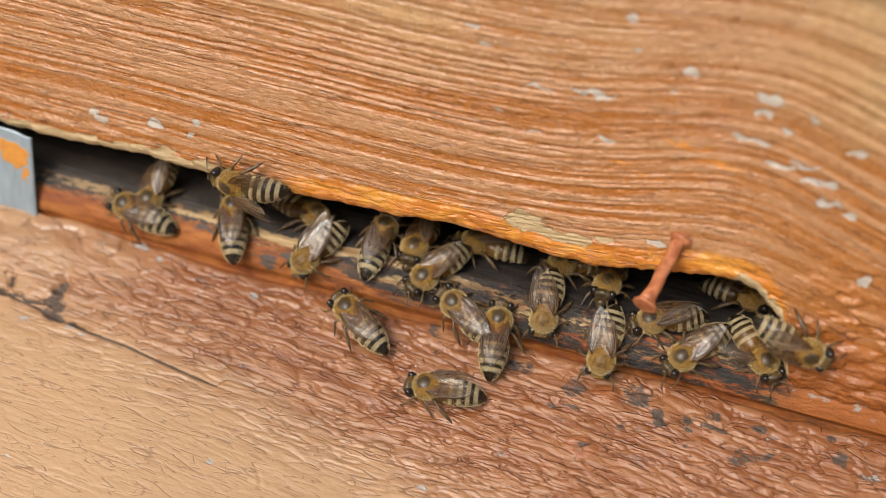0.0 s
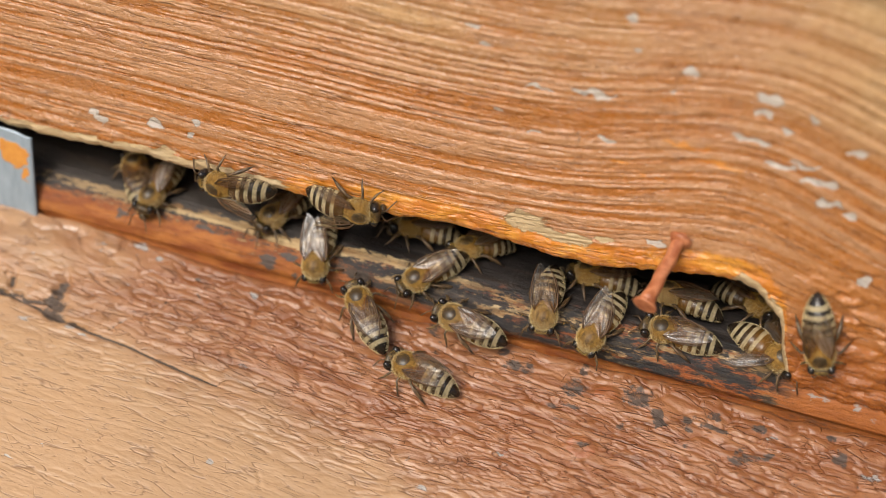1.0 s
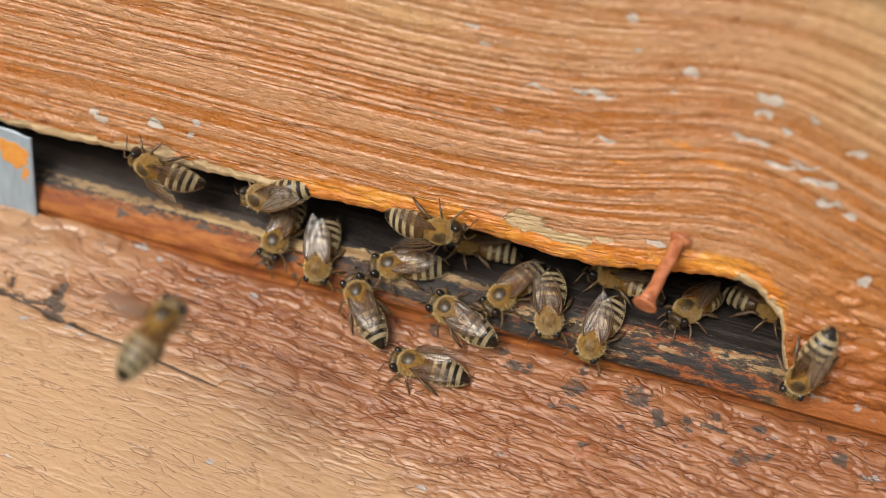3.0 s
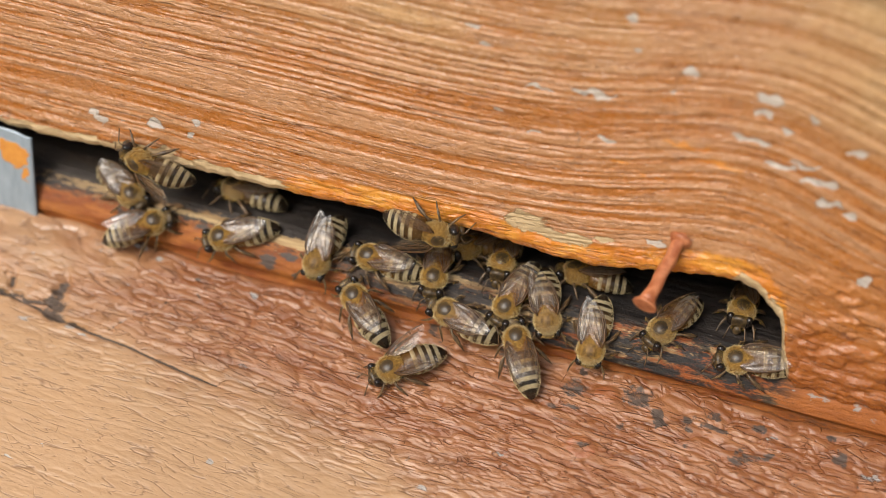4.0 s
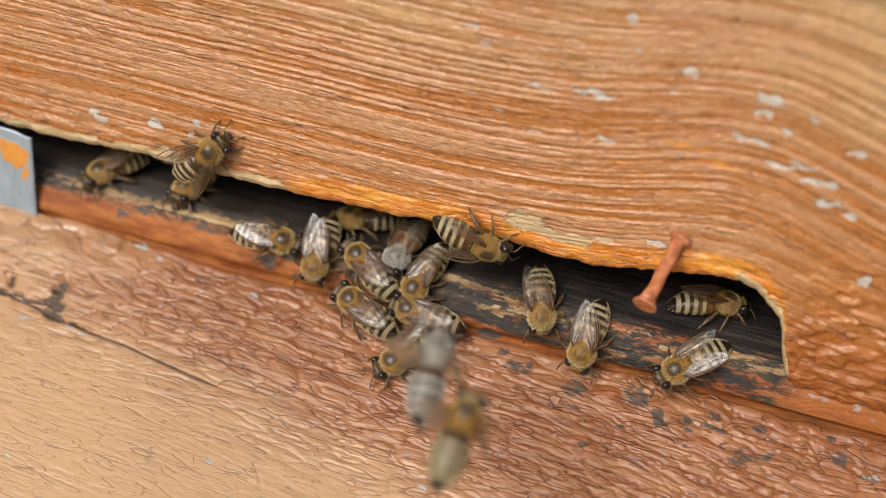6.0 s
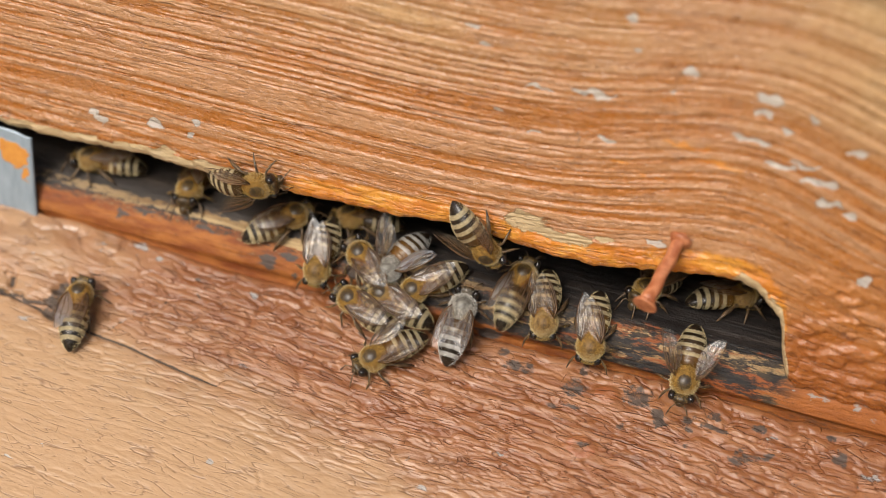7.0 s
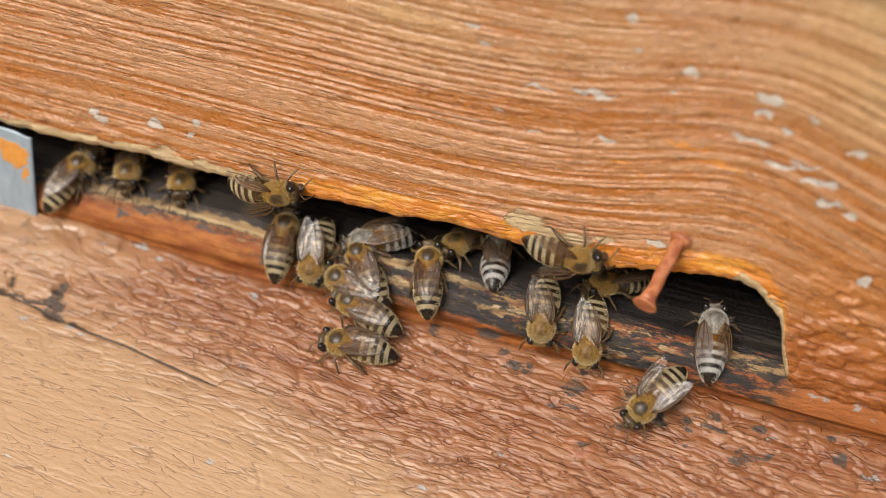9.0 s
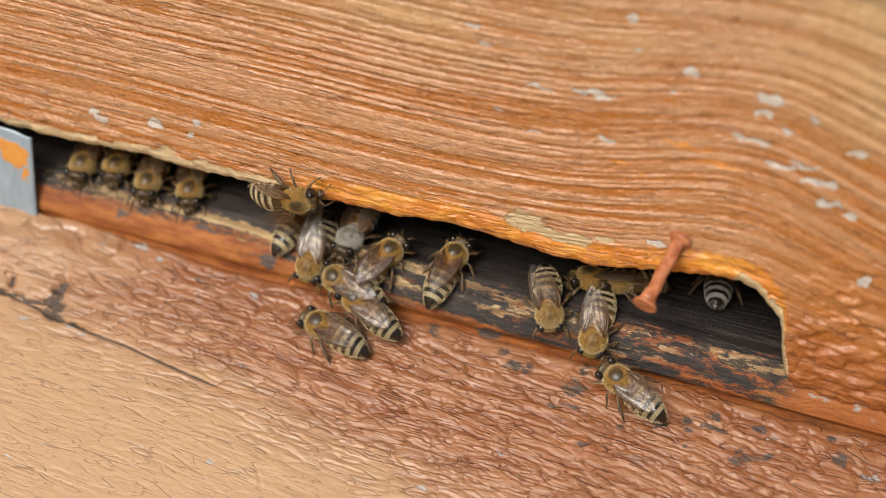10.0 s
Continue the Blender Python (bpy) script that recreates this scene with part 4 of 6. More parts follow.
def make_bee():
    rng = random.Random(4)
    bee = new("honey_bee")
    # thorax: furry, with a bald dark dome on top
    bm = bmesh.new()
    ball(bm, (1.5, 0, 2.3), (1.98, 1.88, 1.68), 26, 18)
    ball(bm, (0.1, 0, 2.55), (0.85, 1.25, 1.05), 16, 10)
    thorax = part("thorax", bm, M_FUR, bee, "golden-brown furry thorax")
    bm = bmesh.new()
    ball(bm, (1.60, 0, 2.3), (1.80, 1.70, 1.735), 30, 20)
    part("thorax_plate", bm, M_BALD, thorax, "bald dark back plate")
    bm = bmesh.new()
    hairs(bm, rng, (1.5, 0, 2.3), (1.98, 1.88, 1.68), 5600, 0.30, -0.6, lambda d: d.z > -0.6 and d.z < 0.70 + 0.3 * rng.random())
    hairs(bm, rng, (0.0, 0, 2.5), (0.9, 1.4, 1.15), 1300, 0.42, -0.5)
    hairs(bm, rng, (1.62, 0, 2.3), (1.80, 1.70, 1.735), 2000, 0.17, -1.2, lambda d: d.z > 0.62 and rng.random() > 0.08 + 0.80 * smoothed(d.z, 0.76, 0.95), 0.010)
    part("fur", bm, M_HAIR, thorax, "short golden fur")
    bm = bmesh.new()
    hairs(bm, rng, (1.5, 0, 2.3), (1.98, 1.88, 1.68), 2200, 0.42, -0.35, lambda d: abs(d.z - 0.12) < 0.46)
    hairs(bm, rng, (1.5, 0, 2.3), (1.98, 1.88, 1.68), 700, 0.42, 0.5, lambda d: d.x > 0.6 and abs(d.z - 0.2) < 0.6)
    part("fringe", bm, M_FRINGE, thorax, "pale cream fringe of long hair")
    # head: flat triangular face between two large eyes
    bm = bmesh.new()
    ball(bm, (3.62, 0, 1.85), (0.80, 1.66, 1.46), 22, 14, pose(0, 0, 0, 0, 22, 0))
    ball(bm, (4.62, 0, 1.15), (0.5, 0.68, 0.75), 12, 8)
    head = part("head", bm, M_HEAD, bee, "dark head with short tan hair")
    bm = bmesh.new()
    hairs(bm, rng, (3.63, 0, 1.88), (0.80, 1.6, 1.46), 1700, 0.24, 0.2, lambda d: abs(d.y) < 0.56)
    part("face_fur", bm, M_HAIR, head)
    for y in (1, -1):
        bm = bmesh.new()
        ball(bm, (3.62, y * 1.08, 2.08), (0.72, 0.68, 1.20), 18, 12, pose(0, 0, 0, y * -14, 14, y * 14))
        part("eye", bm, M_EYE, head, "glossy black eye")
        bm = bmesh.new()
        tube(bm, [Vector(p) * BU for p in ((4.55, y * 0.3, 1.95), (5.05, y * 0.8, 2.4), (5.35, y * 1.05, 2.3), (5.95, y * 1.3, 1.5), (6.5, y * 1.5, 0.8))],
             [r * BU for r in (0.09, 0.08, 0.10, 0.10, 0.08)], 6)
        part("antenna", bm, M_LEG, head)
    head.matrix_basis = bowed(12)
    # abdomen: overlapping plates, each stepping over the next, with felt at its fore edge
    bm = bmesh.new()
    last = None
    for k in range(49):
        s = k / 48
        seg = ((s + 0.07) * 5.85) % 1
        ring = belly_ring(bm, s, 1 + 0.045 * seg - 0.015)
        if last:
            for i in range(len(ring)):
                j = (i + 1) % len(ring)
                bm.faces.new((last[i], last[j], ring[j], ring[i]))
        else:
            bm.faces.new(ring[::-1])
        last = ring
    bm.faces.new(last)
    abdomen = part("abdomen", bm, M_SHELL, bee, "dark brown glossy abdomen with cream bands")
    for s in BANDS:
        bm = bmesh.new()
        for _ in range(1000):
            q = s + 0.085 * rng.random() ** 1.3
            z, r = belly(q)
            a = radians(rng.uniform(-122, 122))
            p = Vector((-0.45 - 6.4 * q, r * 1.0 * math.sin(a), z + 0.82 * r * 1.0 * math.cos(a)))
            z2, r2 = belly(q + 0.03)
            lie = Vector((-0.19, (r2 - r) * math.sin(a), z2 - z + 0.82 * (r2 - r) * math.cos(a))).normalized()
            w = (lie + 0.22 * Vector((rng.gauss(0, 0.5), math.sin(a), math.cos(a)))).normalized()
            side = w.cross(Vector((0, math.sin(a), math.cos(a)))).normalized() * 0.017
            bm.faces.new([bm.verts.new(v * BU) for v in (p - side, p + side, p + w * rng.uniform(0.08, 0.18))])
        part("band", bm, M_BAND, abdomen, "cream hair band")
    bm = bmesh.new()
    for _ in range(900):
        q = rng.uniform(0.02, 0.95)
        z, w = belly(q)
        a = radians(rng.choice((-1, 1)) * rng.uniform(40, 112)) if q > 0.12 else radians(rng.uniform(-110, 110))
        p = Vector((-0.45 - 6.4 * q, w * math.sin(a), z + 0.82 * w * math.cos(a)))
        z2, w2 = belly(q + 0.03)
        lie = Vector((-0.19, (w2 - w) * math.sin(a), z2 - z + 0.82 * (w2 - w) * math.cos(a))).normalized()
        way = (lie + 0.6 * Vector((rng.gauss(0, 0.3), math.sin(a), math.cos(a)))).normalized()
        side = way.cross(Vector((0, -math.cos(a), math.sin(a)))).normalized() * 0.012
        bm.faces.new([bm.verts.new(v * BU) for v in (p - side, p + side, p + way * rng.uniform(0.12, 0.32))])
    part("fringe", bm, M_FRINGE, abdomen, "short pale hair along the flanks")
    # wings
    for y in (1, -1):
        for name, root, size, out in (("forewing", (1.25, y * 1.3, 3.75), (6.7, 2.35), -9), ("hindwing", (0.55, y * 1.3, 3.55), (4.8, 1.7), -3)):
            bm = wing_mesh(*size, False)
            v = wing_mesh(*size, True)
            if y < 0:
                bmesh.ops.scale(bm, vec=(1, -1, 1), verts=bm.verts)
                bmesh.ops.scale(v, vec=(1, -1, 1), verts=v.verts)
            w = part(name + ("_left" if y > 0 else "_right"), bm, M_WING, bee, "clear smoky wing", [c * BU for c in root])
            w.rotation_mode = "QUATERNION"
            w.rotation_quaternion = wing_turn(y, out, 4)
            part("vein_net", v, M_VEIN, w, "thin brown wing veins")
    # legs
    for y in (1, -1):
        for kind in ("fore", "mid", "hind"):
            hip = Vector((HIPS[kind][0], y * HIPS[kind][1], HIPS[kind][2]))
            pts = [hip] + [Vector((a, y * b, c)) for a, b, c in KNEES[kind]]
            fine = [pts[0], pts[0].lerp(pts[1], 0.5) + Vector((0, 0, 0.15)), pts[1], pts[1].lerp(pts[2], 0.5), pts[2], pts[2].lerp(pts[3], 0.5), pts[3]]
            wide = (0.24, 0.26, 0.18, 0.33, 0.28, 0.18, 0.07) if kind == "hind" else (0.24, 0.23, 0.16, 0.19, 0.16, 0.11, 0.07)
            bm = bmesh.new()
            tube(bm, [(p - hip) * BU for p in fine], [r * BU for r in wide], 7)
            leg = part(kind + "_leg_" + ("left" if y > 0 else "right"), bm, M_LEG, bee, "dark brown jointed leg", hip * BU)
            bm = bmesh.new()
            for _ in range(40):
                k = rng.uniform(0, 2)
                a, b = pts[int(k)], pts[int(k) + 1]
                p = a.lerp(b, k % 1) - hip
                way = Vector((rng.gauss(0, 1), rng.gauss(0, 1), rng.gauss(0, 1))).normalized()
                side = way.cross((b - a).normalized()).normalized() * 0.03
                bm.faces.new([bm.verts.new(v * BU) for v in (p - side, p + side, p + way * 0.5)])
            part("leg_hair", bm, M_HAIR, leg)
    return tagged(bee, "worker honey bee with furry thorax and cream-banded abdomen", "bee", "bees at the hive slot")


def wing_turn(side, out, up):
    """Turn of a wing that is spread by out degrees from the body's line and raised by up degrees."""
    return (Matrix.Rotation(radians(-side * out), 3, "Z") @ Matrix.Rotation(radians(up), 3, "Y")).to_quaternion()


BEE = make_bee()
HIVE_BEES = [BEE]
for _ in range(44 - 1):
    HIVE_BEES.append(copy_thing(BEE, pose(0, 0.06, 0.001)))


# Bees that sit with their heads bent down over the sill.
for i in (7, 8, 2):
    for piece in HIVE_BEES[i].children:
        if piece.name.split(".")[0] == "head":
            piece.matrix_basis = bowed(70)
        if piece.name.split(".")[0] == "thorax":
            for plate in piece.children:
                if plate.name.split(".")[0] == "thorax_plate":
                    plate.material_slots[0].link = "OBJECT"
                    plate.material_slots[0].material = M_DOWN

# Three older bees whose fur has gone pale grey.
GREY = {M_FUR: simple("grey_fur", (0.14, 0.125, 0.10), (0.36, 0.33, 0.28), 2600, 0.85, 0.0002),
        M_HAIR: hair_material("grey_hair", (0.26, 0.24, 0.20), (0.66, 0.63, 0.56)),
        M_BALD: simple("grey_thorax_plate", (0.085, 0.075, 0.060), (0.24, 0.22, 0.18), 1100, 0.45, 0.0001),
        M_FRINGE: hair_material("white_fringe_hair", (0.40, 0.38, 0.33), (0.80, 0.78, 0.72)),
        M_SHELL: shell_material("grey_banded_shell", (0.50, 0.48, 0.44)),
        M_BAND: hair_material("white_hair_band", (0.38, 0.37, 0.34), (0.70, 0.68, 0.64))}
for i in (30, 34, 35):
    for piece in HIVE_BEES[i].children_recursive:
        for slot in piece.material_slots:
            if slot.material in GREY:
                plain = GREY[slot.material]
                slot.link = "OBJECT"
                slot.material = plain

LABELS = [
    "honey bee clinging to the painted upper lip of the slot",
    "honey bee clinging to the painted upper lip of the slot",
    "honey bee fanning head down over the sill",
    "honey bee walking on the worn dark wooden sill",
    "honey bee walking on the worn dark wooden sill",
    "honey bee at the inner edge of the flight board",
    "honey bee standing on the cracked flight board",
    "honey bee sitting head down on the dark sill",
    "honey bee sitting head down on the dark sill",
    "honey bee on the painted board beside the slot",
    "honey bee walking on the worn dark wooden sill",
    "honey bee walking on the worn dark wooden sill",
    "honey bee walking on the worn dark wooden sill",
    "honey bee walking on the worn dark wooden sill",
    "honey bee walking on the worn dark wooden sill",
    "honey bee walking on the worn dark wooden sill",
    "honey bee walking on the worn dark wooden sill",
    "honey bee walking on the worn dark wooden sill",
    "honey bee walking on the worn dark wooden sill",
    "honey bee walking on the worn dark wooden sill",
    "honey bee walking on the worn dark wooden sill",
    "honey bee walking on the worn dark wooden sill",
    "honey bee walking on the worn dark wooden sill",
    "honey bee walking on the worn dark wooden sill",
    "honey bee walking on the worn dark wooden sill",
    "honey bee flying in to land at the hive slot",
    "honey bee walking on the worn dark wooden sill",
    "honey bee walking on the worn dark wooden sill",
    "honey bee walking on the worn dark wooden sill",
    "honey bee flying in to land at the hive slot",
    "honey bee flying in to land at the hive slot",
    "honey bee flying in to land at the hive slot",
    "honey bee flying in to land at the hive slot",
    "honey bee flying in to land at the hive slot",
    "honey bee walking on the worn dark wooden sill",
    "honey bee flying in to land at the hive slot",
    "honey bee walking on the worn dark wooden sill",
    "honey bee flying in to land at the hive slot",
    "honey bee walking on the worn dark wooden sill",
    "honey bee walking on the worn dark wooden sill",
    "honey bee walking on the worn dark wooden sill",
    "honey bee walking on the worn dark wooden sill",
    "honey bee walking on the worn dark wooden sill",
    "honey bee walking on the worn dark wooden sill",
]
for ob, text in zip(HIVE_BEES, LABELS):
    tagged(ob, text)


def gait(bee, rows):
    """Swing the six legs while the bee goes, three and three in turn."""
    sure = [m.translation for _, m in rows]
    times = [t for t, _ in rows]
    speed = []
    for k in np.arange(0, 10.01, 0.2):
        i = max(0, min(len(times) - 2, int(np.searchsorted(times, k, side="right")) - 1))
        speed.append((sure[i + 1] - sure[i]).length / (times[i + 1] - times[i]))
    for leg in bee.children:
        name = leg.name.split(".")[0]
        if "_leg_" not in name:
            continue
        side = 1 if name.endswith("left") else -1
        lead = name.startswith("mid") == (side > 0)
        steps = []
        for i, v in enumerate(speed):
            swing = min(20.0, 2.0 + v * 900) * (1 if (i % 2 == 0) == lead else -1)
            steps.append((i * 0.2, Matrix.Translation(leg.location) @ pose(0, 0, 0, side * 0.15 * swing, 0, swing)))
        walk(leg, steps)


def spread(bee, rows, lean=0.0):
    """Wings: rows of seconds, degrees out from the body and degrees up; lean: both folded over to the right."""
    for wing in bee.children:
        name = wing.name.split(".")[0]
        if "wing" not in name:
            continue
        side = 1 if name.endswith("left") else -1
        less = 0.72 if name.startswith("hind") else 1.0
        extra = 6 if name.startswith("hind") else 0
        walk(wing, [(t, Matrix.Translation(wing.location) @ wing_turn(side, out * less + extra - 9 - side * lean, up + 4).to_matrix().to_4x4()) for t, out, up in rows])


def beat(start, end, out, rest):
    """Wing rows of a bee that beats its wings from start to end and folds them after."""
    rows = [(0.0, out, 0.0)] if start > 0 else []
    n = int(round((end - start) * FPS))
    rows += [(start + k / FPS, out + (8 if k % 2 else -8), 52.0 if k % 2 else -30.0) for k in range(n)]
    rows += [(end + 0.06, rest, 6.0), (end + 0.5, 0.45 * rest + 3, 5.0), (end + 1.1, 7.0, 4.0), (10.0, 6.0, 4.0)]
    return rows


def motions():
    b = HIVE_BEES
    rows = [
        (0, pose(-0.0334, 0.0004, 0.0100, -106, -0, -180)), (0.5, pose(-0.0341, 0.0004, 0.0101, -106, 2, 179)), (1, pose(-0.0356, 0.0004, 0.0092, -106, 1, 180)),
        (1.5, pose(-0.0381, 0.0004, 0.0091, -106, -4, -179)), (2, pose(-0.0406, 0.0004, 0.0087, -106, -6, -178)), (2.5, pose(-0.0444, 0.0004, 0.0086, -106, 1, 180)),
        (2.7, pose(-0.0463, 0.0004, 0.0087, -106, -6, -178)), (3.8, pose(-0.0489, 0.0003, 0.0090, -107, -20, -174)), (4, pose(-0.0493, 0.0003, 0.0094, -107, -19, -174)),
        (4.5, pose(-0.0481, 0.0002, 0.0112, -108, -28, -171)), (5, pose(-0.0485, 0.0001, 0.0114, -90, -75, 180)), (5.5, pose(-0.0444, 0.0001, 0.0113, 90, -74, 0)),
        (5.7, pose(-0.0420, 0.0001, 0.0123, 90, -63, 0)), (6.3, pose(-0.0385, 0.0001, 0.0128, 90, -32, 0)), (6.8, pose(-0.0342, 0.0004, 0.0107, 106, -9, -3)),
        (7, pose(-0.0323, 0.0003, 0.0105, 107, -12, -3)), (7.5, pose(-0.0289, 0.0003, 0.0099, 107, -12, -4)), (8, pose(-0.0294, 0.0004, 0.0102, 106, 3, 1)),
        (8.5, pose(-0.0306, 0.0004, 0.0102, 106, -1, -0)), (9, pose(-0.0288, 0.0003, 0.0101, 106, -10, -3)), (9.5, pose(-0.0267, 0.0003, 0.0105, 107, -12, -3)),
        (10, pose(-0.0254, 0.0003, 0.0098, 107, -12, -4)),
    ]
    walk(b[0], rows)
    gait(b[0], rows)
    spread(b[0], [(0, 35, -4), (3.8, 31, 0), (10, 35, -6)])
    rows = [
        (0, pose(-0.0251, 0.0076, -0.0002, 12, 4, -19)), (0.25, pose(-0.0216, 0.0048, 0.0047, 60, 5, -3)), (0.5, pose(-0.0181, 0.0004, 0.0106, 106, -3, -1)),
        (1, pose(-0.0153, 0.0004, 0.0109, 106, 1, 0)), (1.5, pose(-0.0117, 0.0003, 0.0105, 107, -12, -3)), (2, pose(-0.0069, 0.0004, 0.0103, 106, -6, -2)),
        (2.5, pose(-0.0027, 0.0004, 0.0108, 106, 1, 0)), (2.7, pose(-0.0021, 0.0004, 0.0110, 106, -4, -1)), (3.8, pose(-0.0024, 0.0004, 0.0104, 106, -1, -0)),
        (4, pose(-0.0024, 0.0004, 0.0104, 106, -1, -0)), (4.5, pose(-0.0024, 0.0004, 0.0109, 106, -6, -2)), (5, pose(0.0004, 0.0004, 0.0107, 106, 1, 0)),
        (5.5, pose(0.0038, 0.0004, 0.0110, 106, -3, -1)), (5.7, pose(0.0048, 0.0004, 0.0108, 106, -1, -0)), (6.8, pose(0.0060, 0.0006, 0.0103, 114, 47, 18)),
        (7, pose(0.0060, 0.0006, 0.0105, 114, 46, 18)), (7.5, pose(0.0090, 0.0005, 0.0107, 108, 27, 8)), (8, pose(0.0113, 0.0005, 0.0107, 107, 16, 5)),
        (8.5, pose(0.0128, 0.0004, 0.0119, 106, -3, -1)), (9, pose(0.0199, 0.0004, 0.0122, 106, -2, -1)), (9.5, pose(0.0244, 0.0005, 0.0102, 108, 24, 7)),
        (9.75, pose(0.0265, 0.0060, 0.0038, 4, 54, -86)), (10, pose(0.0286, 0.0107, -0.0001, -2, 1, -148)),
    ]
    walk(b[1], rows)
    gait(b[1], rows)
    spread(b[1], [(0, 31, -6), (10, 33, -6)])
    rows = [
        (0, pose(-0.0213, 0.0018, -0.0029, -22, 36, -125)), (0.5, pose(-0.0213, 0.0017, -0.0030, -27, 33, -133)), (1, pose(-0.0203, 0.0016, -0.0031, 6, 41, -81)),
        (1.5, pose(-0.0206, 0.0015, -0.0034, 12, 41, -73)), (2, pose(-0.0205, 0.0024, -0.0024, 4, 38, -84)), (2.5, pose(-0.0199, 0.0015, -0.0032, 3, 42, -86)),
        (2.7, pose(-0.0198, 0.0015, -0.0034, 6, 42, -81)), (3.8, pose(-0.0199, 0.0022, -0.0025, -6, 38, -100)), (4, pose(-0.0199, 0.0020, -0.0028, -6, 40, -99)),
        (4.5, pose(-0.0204, 0.0014, -0.0034, -4, 43, -95)), (5, pose(-0.0206, 0.0014, -0.0035, -1, 43, -91)), (5.5, pose(-0.0209, 0.0014, -0.0034, -5, 42, -97)),
        (5.7, pose(-0.0203, 0.0016, -0.0031, -2, 42, -93)), (6.8, pose(-0.0200, 0.0014, -0.0033, -0, 43, -90)), (7, pose(-0.0197, 0.0013, -0.0035, 2, 43, -87)),
        (7.5, pose(-0.0200, 0.0015, -0.0032, 4, 42, -83)), (8, pose(-0.0201, 0.0014, -0.0034, 7, 42, -79)), (8.5, pose(-0.0206, 0.0014, -0.0033, -0, 42, -90)),
        (9, pose(-0.0207, 0.0013, -0.0035, 3, 43, -86)), (9.5, pose(-0.0207, 0.0017, -0.0030, -0, 41, -90)), (10, pose(-0.0210, 0.0015, -0.0032, -4, 42, -95)),
    ]
    walk(b[2], rows)
    gait(b[2], rows)
    spread(b[2], [(0, 4, 6), (10, 4, 6)], 12)
    rows = [
        (0, pose(-0.0015, 0.0033, -0.0016, -21, 28, -129)), (0.5, pose(-0.0032, 0.0016, -0.0032, -30, 32, -138)), (1, pose(-0.0024, 0.0028, -0.0021, -28, 26, -140)),
        (1.5, pose(-0.0023, 0.0027, -0.0021, -25, 29, -135)), (2, pose(-0.0031, 0.0028, -0.0020, -33, 20, -153)), (2.5, pose(-0.0056, 0.0026, -0.0021, -37, 15, -161)),
        (2.7, pose(-0.0059, 0.0030, -0.0019, -35, 14, -161)), (3.8, pose(-0.0097, 0.0031, -0.0018, -39, -6, 172)), (4, pose(-0.0102, 0.0030, -0.0018, -39, -1, 178)),
        (4.5, pose(-0.0119, 0.0028, -0.0021, -41, -8, 171)), (5, pose(-0.0122, 0.0022, -0.0027, -42, -14, 165)), (5.5, pose(-0.0118, 0.0022, -0.0026, -39, -23, 154)),
        (5.7, pose(-0.0123, 0.0022, -0.0025, -40, -22, 156)), (6.8, pose(-0.0124, 0.0024, -0.0024, -38, -23, 154)), (7, pose(-0.0123, 0.0025, -0.0024, -37, -25, 150)),
        (7.5, pose(-0.0119, 0.0029, -0.0019, -16, -41, 114)), (8, pose(-0.0111, 0.0034, -0.0016, -15, -39, 113)), (8.5, pose(-0.0120, 0.0032, -0.0017, -16, -40, 114)),
        (9, pose(-0.0128, 0.0023, -0.0025, -33, -31, 142)), (9.5, pose(-0.0121, 0.0028, -0.0022, -19, -40, 118)), (10, pose(-0.0100, 0.0033, -0.0017, 21, -37, 58)),
    ]
    walk(b[3], rows)
    gait(b[3], rows)
    rows = [
        (0, pose(0.0049, 0.0002, -0.0049, -44, -20, 161)), (0.5, pose(0.0052, -0.0008, -0.0060, -46, -12, 169)), (1, pose(0.0054, -0.0009, -0.0061, -47, -8, 173)),
        (1.5, pose(0.0056, -0.0007, -0.0058, -47, -10, 170)), (2, pose(0.0059, -0.0005, -0.0057, -45, -16, 165)), (2.5, pose(0.0044, -0.0003, -0.0055, -46, -14, 167)),
        (2.7, pose(0.0042, -0.0004, -0.0055, -46, -15, 166)), (3.8, pose(0.0045, -0.0006, -0.0059, -47, -11, 170)), (4, pose(0.0044, -0.0006, -0.0057, -47, -10, 171)),
        (4.5, pose(0.0038, -0.0008, -0.0061, -47, -7, 173)), (5, pose(0.0044, -0.0012, -0.0063, -47, -6, 175)), (5.5, pose(0.0032, -0.0010, -0.0061, -47, -10, 170)),
        (5.7, pose(0.0009, -0.0013, -0.0066, -47, -3, 177)), (6.8, pose(-0.0045, -0.0008, -0.0059, -47, -10, 170)), (7, pose(-0.0066, -0.0006, -0.0058, -46, -12, 169)),
        (7.5, pose(-0.0133, -0.0002, -0.0053, -47, -11, 170)), (8, pose(-0.0134, -0.0003, -0.0054, -47, -10, 170)), (8.5, pose(-0.0142, -0.0001, -0.0052, -47, -9, 172)),
        (9, pose(-0.0142, -0.0001, -0.0052, -47, -9, 172)), (9.5, pose(-0.0142, -0.0002, -0.0055, -47, -7, 174)), (10, pose(-0.0146, -0.0002, -0.0053, -47, -9, 172)),
    ]
    walk(b[4], rows)
    gait(b[4], rows)
